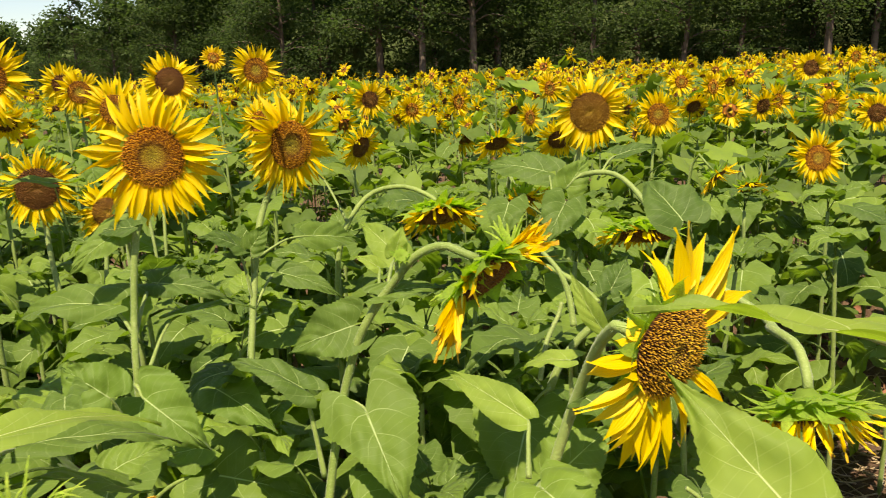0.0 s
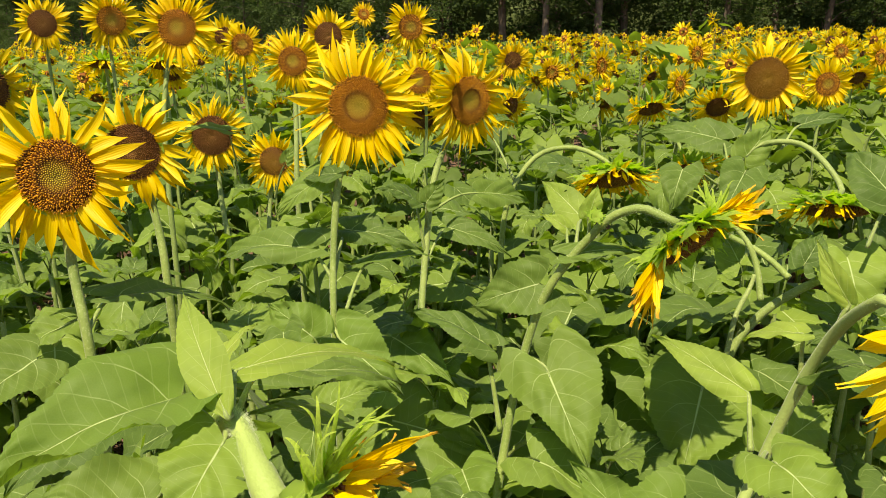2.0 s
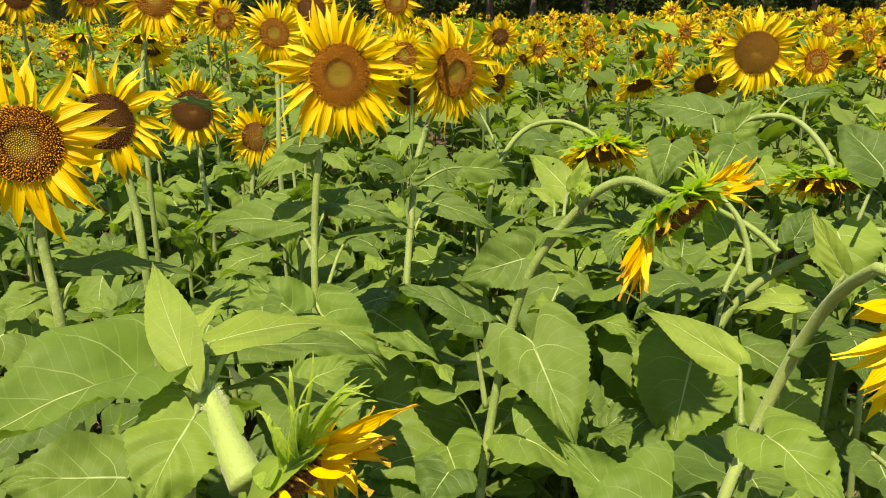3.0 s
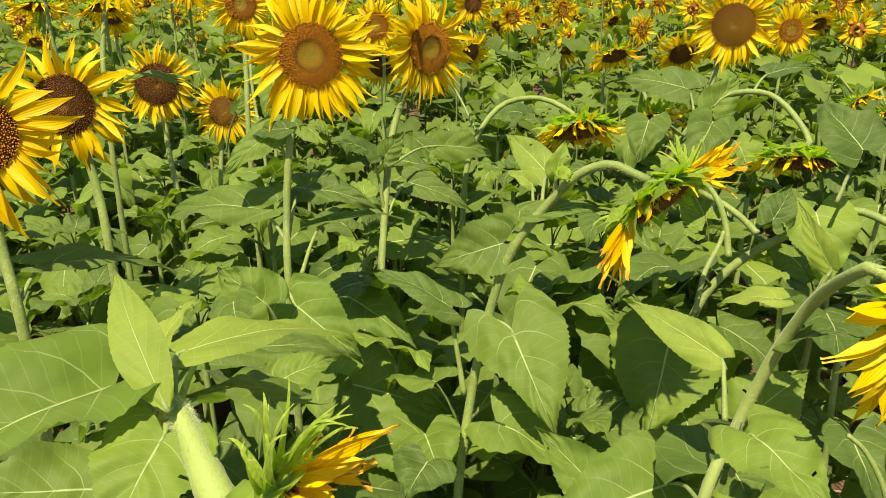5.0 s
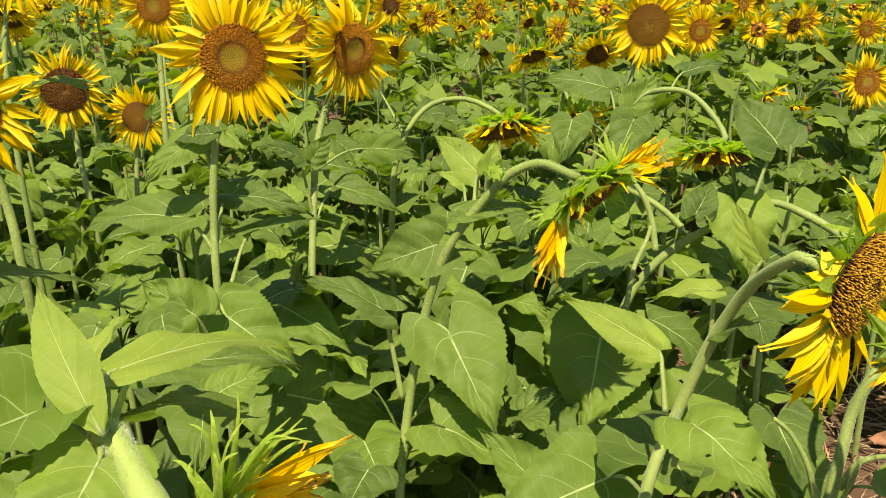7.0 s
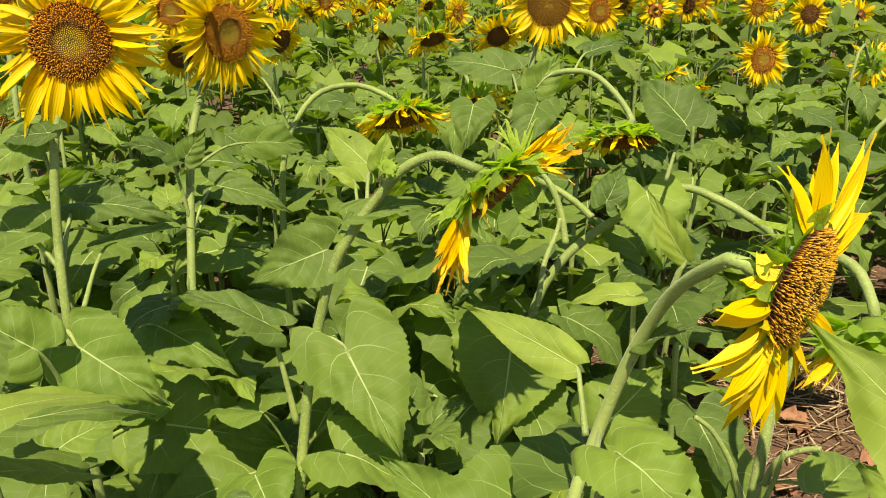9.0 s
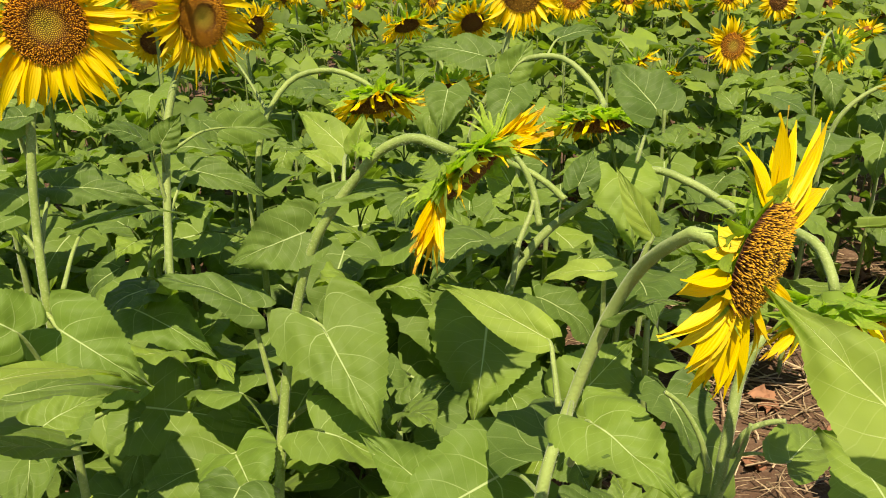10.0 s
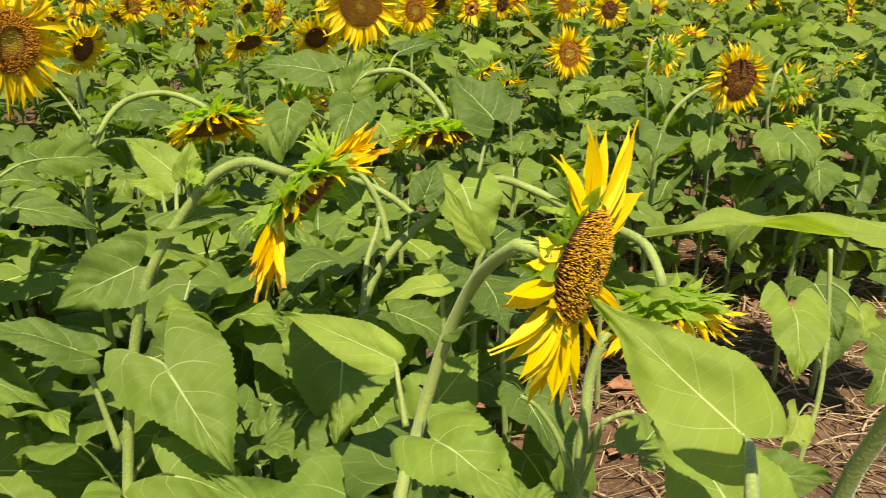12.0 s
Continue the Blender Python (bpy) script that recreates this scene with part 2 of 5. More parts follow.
def spline(points, count):
    """A smooth line through the points, evenly stepped by the length between them, as count vectors."""
    p = [Vector(q) for q in points]
    p = [p[0] * 2 - p[1]] + p + [p[-1] * 2 - p[-2]]
    knots = [0.0]
    for a, b in zip(p, p[1:]):
        knots.append(knots[-1] + max(1e-4, (b - a).length) ** 0.5)
    chord = [(b - a).length for a, b in zip(p[1:-1], p[2:-1])]
    total = sum(chord)
    out = []
    for i in range(count):
        far = total * i / (count - 1)
        k = 0
        while k < len(chord) - 1 and far > chord[k]:
            far -= chord[k]
            k += 1
        t0, t1, t2, t3 = knots[k:k + 4]
        a, b, c, d = p[k:k + 4]
        t = t1 + (t2 - t1) * min(1.0, far / max(1e-6, chord[k]))
        ab = a * ((t1 - t) / (t1 - t0)) + b * ((t - t0) / (t1 - t0))
        bc = b * ((t2 - t) / (t2 - t1)) + c * ((t - t1) / (t2 - t1))
        cd = c * ((t3 - t) / (t3 - t2)) + d * ((t - t2) / (t3 - t2))
        abc = ab * ((t2 - t) / (t2 - t0)) + bc * ((t - t0) / (t2 - t0))
        bcd = bc * ((t3 - t) / (t3 - t1)) + cd * ((t - t1) / (t3 - t1))
        out.append(abc * ((t2 - t) / (t2 - t1)) + bcd * ((t - t1) / (t2 - t1)))
    return out


def tube(points, radii, sides=8, count=None, wobble=0.0, closed=True):
    """Vertices, faces and uvs of a tube along a smooth line."""
    count = count or max(4, 5 * len(points))
    line = spline(points, count)
    verts, uvs = [], []
    side = Vector((1, 0.3, 0.1))
    for i, p in enumerate(line):
        way = (line[min(i + 1, count - 1)] - line[max(i - 1, 0)]).normalized()
        side = (side - way * side.dot(way)).normalized()
        other = way.cross(side)
        s = i / (count - 1) * (len(radii) - 1)
        k = min(int(s), len(radii) - 2)
        r = radii[k] + (radii[k + 1] - radii[k]) * (s - k)
        for j in range(sides):
            a = 2 * math.pi * j / sides
            q = r * (1 + wobble * noise.noise(p * 60 + Vector((j * 3.1, 0, 0))))
            verts.append(p + (side * math.cos(a) + other * math.sin(a)) * q)
            uvs.append((i / (count - 1), j / sides))
    faces = grid_faces(count, sides, ring=True)
    if closed:
        faces.append(tuple(range(sides - 1, -1, -1)))
        faces.append(tuple(range((count - 1) * sides, count * sides)))
    return verts, faces, uvs


class Heap:
    """Gathers pieces into one mesh."""

    def __init__(self):
        self.verts, self.faces, self.uvs = [], [], []

    def add(self, verts, faces, uvs=None, m=None):
        n = len(self.verts)
        self.verts.extend(m @ Vector(v) for v in verts) if m is not None else self.verts.extend(verts)
        self.faces.extend(tuple(i + n for i in f) for f in faces)
        self.uvs.extend(uvs if uvs is not None else [(0, 0)] * len(verts))

    def mesh(self, name, material, smooth=True):
        return mesh_of(name, self.verts, self.faces, material, self.uvs, smooth)


def toward(way, up=(0, 0, 1)):
    """A turn whose z axis is way and whose y axis leans to up."""
    z = Vector(way).normalized()
    y = Vector(up) - z * Vector(up).dot(z)
    if y.length < 1e-3:
        y = Vector((0, 1, 0)) - z * z.y
    y.normalize()
    x = y.cross(z)
    return Matrix((x, y, z)).transposed().to_4x4()


# ---- leaf -----------------------------------------------------------------
def leaf_shape(length, width, arch=0.08, fold=0.12, ripple=0.03, rows=24, columns=9, seed=0, teeth=0.07, narrow=0.0, lobe=0.16, twist=0.0, holes=0, tail=0.0, slim=0.0):
    """A heart-shaped, toothed blade along +y with its face to +z; base at the origin, tip at (0, length, 0)."""
    rnd = random.Random(seed)
    phase = rnd.uniform(0, 6)
    verts, uvs, faces = [], [], []
    for i in range(rows):
        u = i / (rows - 1)
        f = math.sin(math.pi * (0.012 + 0.988 * u) ** (0.405 + 0.40 * narrow)) ** (0.66 + 0.50 * u * u + 0.25 * narrow)
        f *= 1 - tail * min(1.0, max(0.0, (u - 0.25) / 0.5)) ** 1.2
        tooth = 1 + teeth * (1 if i % 2 else -0.6) * rnd.choice((0.4, 0.8, 1.0, 1.4)) * (1 if 1 < i < rows - 1 else 0)
        for j in range(columns):
            v = -1 + 2 * j / (columns - 1)
            a = abs(v)
            edge = tooth if a > 0.99 else 1.0
            x = 0.5 * width * f * v * edge * (1 - slim * min(1.0, 2.2 * u) if v > 0 else 1)
            y = length * (u - lobe * math.sin(2.6 * min(1.0, f * a)) * (1 - u) ** 3.5 - 0.04 * a * a * u * (1 - u) + (0.012 if (a > 0.99 and i % 2) else 0))
            z = length * arch * 4 * u * (1 - u) + fold * width * 0.5 * f * a - 0.28 * abs(fold) * width * a * a * f
            wave = noise.noise(Vector((u * 3.2 + phase, v * 1.5 + seed * 1.7, 0.3)))
            z += ripple * width * wave * (0.35 + a) * 1.9 - 0.05 * length * max(0, u - 0.7) ** 1.5 * 6
            z += ripple * width * 0.6 * math.sin(u * 17 + phase + (2 if v > 0 else 0)) * a * a * a
            z += tail * 0.9 * length * max(0.0, u - 0.82) ** 1.3
            z += 0.035 * width * (1 - narrow) * math.sin(9.0 * u - 3.4 * a + 0.4) * a * (1 - u)
            ang = twist * (u - 0.3)
            x, z = x * math.cos(ang) - (z) * math.sin(ang) * (1 if twist else 0), z * math.cos(ang) + x * math.sin(ang)
            verts.append((x, y, z))
            uvs.append((u, 0.5 + 0.5 * v))
    skip = set()
    for _ in range(holes):
        skip.add((rnd.randint(rows // 4, rows - 5), rnd.choice((1, 2, columns - 4, columns - 3))))
    for i in range(rows - 1):
        for j in range(columns - 1):
            if (i, j) not in skip:
                faces.append((i * columns + j, i * columns + j + 1, (i + 1) * columns + j + 1, (i + 1) * columns + j))
    return verts, faces, uvs


LEAF_COUNT = [0]


def add_leaf(plant, base, tip, width, face=(0, -0.5, 0.85), arch=0.08, fold=0.26, root=None, ripple=0.072, young=False, label="", rows=42, narrow=0.0, lobe=0.24, stalk=0.0028, sag=0.0, twist=0.0, holes=0, tail=0.0, slim=0.0):
    """A leaf from base to tip whose blade looks towards face, with its stalk from root on the stem."""
    LEAF_COUNT[0] += 1
    base, tip = Vector(base), Vector(tip)
    way = (tip - base)
    length = way.length
    y = way.normalized()
    z = Vector(face) - y * Vector(face).dot(y)
    z.normalize()
    m = Matrix((y.cross(z), y, z)).transposed().to_4x4()
    m.translation = base
    holes = holes or (2 if LEAF_COUNT[0] % 5 == 2 else 0)
    shape = leaf_shape(length, width, arch, fold, ripple, rows, 11 if rows > 20 else 7, LEAF_COUNT[0], 0.012 if young is True else 0.026, narrow, lobe, twist, holes, tail, slim)
    ob = part("leaf", mesh_of("leaf", *shape[:2], {False: LEAF, True: YOUNG, "mid": BRIGHT}[young], shape[2]), plant, plant.matrix_world.inverted() @ m, label)
    if root is not None:
        inv = m.inverted()
        a, b = inv @ Vector(root), Vector((0, 0, 0))
        mid = a.lerp(b, 0.55) + inv.to_3x3() @ Vector((0, 0, 0.10 * (Vector(root) - base).length - sag))
        end = Vector((0, length * 0.10, length * arch * 0.33 - stalk * 0.3))
        pipe = tube([a, mid, b, end], [stalk * 1.3, stalk, stalk * 0.9, stalk * 0.25], 6, 18)
        part("petiole", mesh_of("petiole", *pipe[:2], STEM, pipe[2]), ob)
    return ob


# ---- flower head ----------------------------------------------------------
def petal_shape(seed, width=0.26, curl=0.15, droop=0.0, twist=0.2, rows=9, columns=5, crumple=0.0):
    """A ray petal of unit length along +y, face to +z."""
    rnd = random.Random(seed)
    verts, uvs = [], []
    lean = rnd.uniform(-0.18, 0.18)
    notch = rnd.uniform(0.0, 0.03)
    for i in range(rows):
        u = i / (rows - 1)
        f = (0.30 + 0.70 * math.sin(math.pi * min(1, u * 0.95 + 0.07)) ** 0.7) * (1 if u < 0.6 else max(0.04, 1 - ((u - 0.6) / 0.4) ** 1.6))
        ang = twist * u
        for j in range(columns):
            v = -1 + 2 * j / (columns - 1)
            x = 0.5 * width * f * v
            z = 0.42 * width * f * (v * v - 0.35) * (1 - 0.5 * u) + curl * u * u * 0.6 + 0.012 * math.cos(v * 9) + crumple * math.sin(u * 13 + v * 2.5 + seed) * u
            y = u - notch * (1 - abs(v)) * (u > 0.97) - droop * u * u * 0.15
            x, z = x * math.cos(ang) - z * math.sin(ang), z * math.cos(ang) + x * math.sin(ang) - droop * u ** 2
            verts.append((x + lean * u * u, y, z))
            uvs.append((u, 0.5 + 0.5 * v))
    return verts, grid_faces(rows, columns), uvs


def bract_shape(seed, width=0.42, curl=0.4, rows=8, columns=5, whip=0.5, tail=1.0):
    """A pointed green bract of unit length along +y with a long thin tip."""
    rnd = random.Random(seed)
    bend = rnd.uniform(-0.18, 0.18)
    verts, uvs = [], []
    for i in range(rows):
        u = i / (rows - 1)
        f = max(0.03, (1 - u / (1.05 - 0.5 * whip)) ** 0.8) if u < 0.9 - 0.5 * whip else (0.10 * (1 - u) + 0.03) * tail
        f *= 0.75 + 0.5 * math.sin(math.pi * min(1, 0.1 + u * 1.3))
        for j in range(columns):
            v = -1 + 2 * j / (columns - 1)
            verts.append((0.5 * width * f * v + bend * u * u, u - 0.25 * abs(curl) * u ** 3, curl * u * u * 0.7 - 0.10 * width * (1 - v * v) * f))
            uvs.append((u, 0.5 + 0.5 * v))
    return verts, grid_faces(rows, columns), uvs


def whip_shape(seed, width, curl, hook, rows=16, columns=5):
    """A bract of unit length along +y that narrows to a long thread and curls over at the tip."""
    rnd = random.Random(seed)
    bend = rnd.uniform(-0.22, 0.22)
    verts, uvs = [], []
    for i in range(rows):
        u = i / (rows - 1)
        f = 0.16 + 0.84 * (1 - u) ** 1.5 * (0.72 + 0.9 * u)
        f *= 1 if u < 0.9 else 1 - 6 * (u - 0.9)
        over = max(0.0, u - 0.72)
        for j in range(columns):
            v = -1 + 2 * j / (columns - 1)
            verts.append((0.5 * width * f * v + bend * 4 * u * (1 - u) * 0.5 + hook * over * over * 4, u - 1.6 * over * over, curl * u * (1 - u) - over * over * 2.2 - 0.12 * width * (v * v) * f))
            uvs.append((u, 0.5 + 0.5 * v))
    return verts, grid_faces(rows, columns), uvs


def disc_shape(radius, count, bulge=0.16, tall=0.055, seed=0, sides=5, centre=0.45, rings=7, around=24, thick=0.92):
    """A domed seed disc covered with small florets in spirals; u: distance from the middle, v: height in the floret."""
    rnd = random.Random(seed)
    heap = Heap()
    verts, uvs = [], []
    for i in range(rings):
        r = i / (rings - 1)
        for j in range(around):
            a = 2 * math.pi * j / around
            verts.append((radius * r * math.cos(a), radius * r * math.sin(a), radius * bulge * (1 - r * r) - radius * 0.10 * max(0, 1 - r / centre)))
            uvs.append((r, 0.0))
    heap.add(verts, grid_faces(rings, around, ring=True), uvs)
    for k in range(count):
        r = math.sqrt((k + 0.5) / count)
        a = k * 2.399963
        inner = r < centre
        h = radius * tall * ((0.6 + rnd.uniform(-0.2, 0.3)) if inner else 1.5 + 0.9 * r * r + rnd.uniform(-0.7, 1.1))
        w = radius * (0.92 / math.sqrt(count)) * (0.9 if inner else thick)
        base = Vector((radius * r * math.cos(a), radius * r * math.sin(a), radius * bulge * (1 - r * r) - radius * 0.10 * max(0, 1 - r / centre)))
        out = Vector((math.cos(a) * r * 0.5 + rnd.uniform(-0.3, 0.3), math.sin(a) * r * 0.5 + rnd.uniform(-0.3, 0.3), 1)).normalized()
        turn = toward(out)
        turn.translation = base
        ring = [(w * math.cos(2 * math.pi * s / sides), w * math.sin(2 * math.pi * s / sides), 0) for s in range(sides)]
        top = [(0.56 * x, 0.56 * y, h) for x, y, _ in ring]
        faces = grid_faces(2, sides, ring=True) + [tuple(range(sides, 2 * sides))]
        heap.add(ring + top, faces, [(r, 0.0)] * sides + [(r, 1.0)] * sides, turn)
    return heap


def cup_shape(radius, depth=0.55, neck=0.16, rings=7, around=20):
    """The green back of a head: a shallow cup that runs into the neck, behind z = 0."""
    verts, uvs = [], []
    for i in range(rings):
        s = i / (rings - 1)
        r = radius * (1.04 * math.cos(s * math.pi / 2) ** 0.6 * (1 - s) + (1 - s) * 0.10 + neck * s + 0.02)
        z = -radius * depth * s ** 1.2
        for j in range(around):
            a = 2 * math.pi * j / around
            verts.append((r * math.cos(a), r * math.sin(a), z))
            uvs.append((s, j / around))
    return verts, grid_faces(rings, around, ring=True) + [tuple(range((rings - 1) * around, rings * around))], uvs


PETALS = {}


def petal_pool(material, wilt):
    key = (material.name, wilt)
    if key not in PETALS:
        pool = []
        for k in range(22):
            rnd = random.Random(100 + k)
            if wilt:
                s = petal_shape(k, rnd.uniform(0.12, 0.20), rnd.uniform(-0.45, 0.35), rnd.uniform(0.0, 0.30), rnd.uniform(-1.8, 1.8), 16, 5, rnd.uniform(0.015, 0.04))
            else:
                s = petal_shape(k, rnd.uniform(0.12, 0.21), rnd.uniform(-0.55, 0.55), rnd.uniform(-0.12, 0.36), rnd.uniform(-1.4, 1.4), 10)
            pool.append(mesh_of("petal", *s[:2], material, s[2]))
        PETALS[key] = pool
    return PETALS[key]


BRACTS = []
WHIPS = []
DISCS = {}


def disc_mesh(dark, radius, count):
    key = (dark, round(radius, 3), count)
    if key not in DISCS:
        tall = {False: 0.052, True: 0.040, "gold": 0.050}[dark]
        DISCS[key] = disc_shape(radius, count, 0.20 if dark else 0.15, tall, 3, 5, 0.2 if dark else 0.47, thick={False: 0.80, True: 0.85, "gold": 0.62}[dark]).mesh("disc", {False: DISC, True: DARK_DISC, "gold": GOLD_DISC}[dark])
    return DISCS[key]


def petal_matrix(theta, radius, length, tilt, roll, wide=1.0):
    return Matrix.Rotation(theta, 4, "Z") @ Matrix.Translation((0, radius, 0)) @ Matrix.Rotation(tilt, 4, "X") @ Matrix.Rotation(roll, 4, "Y") @ Matrix.Diagonal((length * wide, length, length, 1))


def add_head(plant, at, way, radius, length, count=34, dark=False, wilt=0.0, seed=0, tilt=0.15, loose=0.25, florets=520, bracts=18, bract_length=0.8, gaps=(), spin=0.0, up=(0, 0, 1), label="", bract_tilt=-0.9, sag=0.15, bract_width=1.0, wide=1.0, tips=(), whip_tips=()):
    """A head at a place, facing way: cup, disc, single petals in two whorls, bracts. gaps: turns (from, to) without petals."""
    rnd = random.Random(seed)
    m = toward(way, up)
    m.translation = Vector(at)
    cup = cup_shape(radius)
    head = part("head", mesh_of("head", *cup[:2], BRACT, cup[2]), plant, plant.matrix_world.inverted() @ m, label)
    if florets:
        part("disc", disc_mesh(dark, radius, florets), head, None, "dark brown seed disc" if dark else "orange-brown disc with a greenish middle")
    pool = petal_pool(WILTED if wilt else PETAL, wilt > 0)
    for k in range(count):
        theta = 2 * math.pi * (k + rnd.uniform(-0.42, 0.42)) / count + spin
        turn = math.degrees(theta) % 360
        if any(a <= turn <= b for a, b in gaps):
            continue
        whorl = k % 2
        lift = tilt + (0.12 if whorl else -0.05) + rnd.gauss(0, loose)
        size = length * rnd.uniform(0.72, 1.16) * (0.93 if whorl else 1.0)
        turned = petal_matrix(theta, radius * 0.94, 1.0, lift, rnd.gauss(0, 0.3))
        y = m.to_3x3() @ Vector(turned.col[1][:3])
        z = m.to_3x3() @ Vector(turned.col[2][:3])
        y = (y + Vector((0, 0, -1)) * sag * rnd.uniform(0.4, 1.6) * (1 - max(0.0, y.z))).normalized()
        z = (z - y * z.dot(y)).normalized()
        local = m.to_3x3().inverted() @ Matrix((y.cross(z), y, z)).transposed()
        local = local.to_4x4() @ Matrix.Diagonal((size * wide * rnd.uniform(0.85, 1.2), size, size, 1))
        local.translation = turned.translation
        part("petal", rnd.choice(pool), head, local)
    if not WHIPS:
        for k in range(8):
            r2 = random.Random(70 + k)
            s = whip_shape(k, r2.uniform(0.22, 0.30), r2.uniform(0.2, 0.9), r2.uniform(-0.7, 0.7))
            WHIPS.append(mesh_of("bract", *s[:2], PALE_BRACT, s[2]))
    inverse = m.inverted()
    for which, (tip, breadth) in enumerate((*tips, *whip_tips)):
        green = which >= len(tips)
        end = inverse @ Vector(tip)
        turn = math.atan2(-end.x, end.y) + rnd.gauss(0, 0.06)
        base = Vector((-math.sin(turn), math.cos(turn), -0.05)) * radius * 0.95
        y = end - base
        size = y.length
        y.normalize()
        z = Vector((math.sin(turn) * 0.3, -math.cos(turn) * 0.3, 0.8)) + inverse.to_3x3() @ Vector((0, -0.5, 0.9)) + Vector((rnd.gauss(0, 0.35), rnd.gauss(0, 0.35), rnd.gauss(0, 0.2)))
        if green:
            z = inverse.to_3x3() @ Vector((rnd.gauss(-0.1, 0.25), rnd.gauss(-0.45, 0.2), 0.9))
        z = (z - y * z.dot(y)).normalized()
        local = Matrix((y.cross(z), y, z)).transposed().to_4x4() @ Matrix.Diagonal((breadth / (0.27 if green else 0.18), size, size * (0.5 if green else 0.45), 1))
        local.translation = base - Vector((0, 0, radius * 0.15 if green else 0))
        part("bract" if green else "petal", rnd.choice(WHIPS if green else petal_pool(WILTED if wilt else PETAL, wilt > 0 and rnd.random() < 0.7)), head, local)
    if not BRACTS:
        for k in range(6):
            r2 = random.Random(40 + k)
            s = bract_shape(k, r2.uniform(0.26, 0.40), r2.uniform(-0.6, 0.7), 9, 5, r2.uniform(0.35, 0.9))
            BRACTS.append(mesh_of("bract", *s[:2], BRACT, s[2]))
    for k in range(bracts):
        row = k % 4
        theta = 2 * math.pi * (k + rnd.uniform(-0.3, 0.3)) / max(1, bracts)
        size = radius * bract_length * rnd.uniform(0.75, 1.25)
        base = petal_matrix(theta, radius * (1.0 - 0.17 * row), size, bract_tilt * (0.25 + 0.22 * row) + rnd.gauss(0, 0.3), rnd.gauss(0, 0.35), bract_width)
        part("bract", rnd.choice(BRACTS), head, Matrix.Translation((0, 0, -radius * (0.04 + 0.12 * row))) @ base)
    return head


def add_stem(plant, points, r0, r1, sides=10, name="stem", material=None):
    inv = plant.matrix_world.inverted()
    pipe = tube([inv @ Vector(p) for p in points], [r0, (r0 * 1.5 + r1) / 2.5, r1], sides, max(30, 8 * len(points)), 0.10)
    return part(name, mesh_of(name, *pipe[:2], material or STEM, pipe[2]), plant)


def hairs(plant, points, radius, count, length, seed=0):
    """Fine white hairs along a stem, too many to count."""
    rnd = random.Random(seed)
    inv = plant.matrix_world.inverted()
    line = spline([inv @ Vector(p) for p in points], 60)
    verts, faces = [], []
    for _ in range(count):
        k = rnd.randint(0, 58)
        p = line[k].lerp(line[k + 1], rnd.random())
        way = (line[k + 1] - line[k]).normalized()
        out = Vector((rnd.gauss(0, 1), rnd.gauss(0, 1), rnd.gauss(0, 1)))
        out = (out - way * out.dot(way)).normalized()
        side = way * 0.00017
        n = len(verts)
        a = p + out * radius * 0.9
        verts.extend((a - side, a + side, a + (out + way * rnd.uniform(-0.4, 0.4)) * (radius * 0.1 + length * rnd.uniform(0.5, 1.2))))
        faces.append((n, n + 1, n + 2))
    return part("hairs", mesh_of("hairs", verts, faces, HAIR, None, False), plant, None, "fine pale hairs")


HAIR = plain_material("hair", (0.52, 0.60, 0.34), (0.66, 0.72, 0.48), 20.0, 0.6, 0.4)


def sunflower(x, y, label):
    return thing("sunflower", pose(x, y, 0), label, "sunflower", "sunflowers in the field")



def add_low_leaves(plant, line, count, seed, low=0.2, high=0.75):
    """Common leaves up the lower part of a stem."""
    rnd = random.Random(seed)
    inv = plant.matrix_world.inverted()
    steps = spline([inv @ Vector(p) for p in line], 40)
    turn = rnd.uniform(0, 6.28)
    for k in range(count):
        p = steps[int(39 * (low + (high - low) * (k + rnd.random()) / count))]
        turn += 2.4
        scale = rnd.uniform(0.75, 1.1)
        part("leaf", rnd.choice(POOL_LEAVES), plant, Matrix.Translation(p) @ Matrix.Rotation(turn + rnd.gauss(0, 0.4), 4, "Z") @ Matrix.Rotation(rnd.gauss(-0.1, 0.25), 4, "X") @ Matrix.Diagonal((scale, scale, scale, 1)))

# ---- ground ---------------------------------------------------------------
def ground_height(x, y):
    return 0.035 * noise.noise(Vector((x * 0.9, y * 0.9, 0))) + 0.016 * noise.noise(Vector((x * 4, y * 4, 3)))


def build_ground():
    steps = np.concatenate([[-4000, -600, -120, -40, -14], np.linspace(-6, 6, 90), [9, 14, 25, 45, 90, 250, 900, 4000]])
    steps_y = np.concatenate([[-4000, -600, -120, -40, -10, -4], np.linspace(-2, 8, 80), [10, 14, 20, 30, 45, 90, 250, 900, 4000]])
    verts = [(x, y, ground_height(x, y)) for y in steps_y for x in steps]
    me = mesh_of("ground", verts, grid_faces(len(steps_y), len(steps)), SOIL)
    tagged(new("ground", me), "reddish-brown bare soil of the field strewn with straw", "ground", "", "structure")


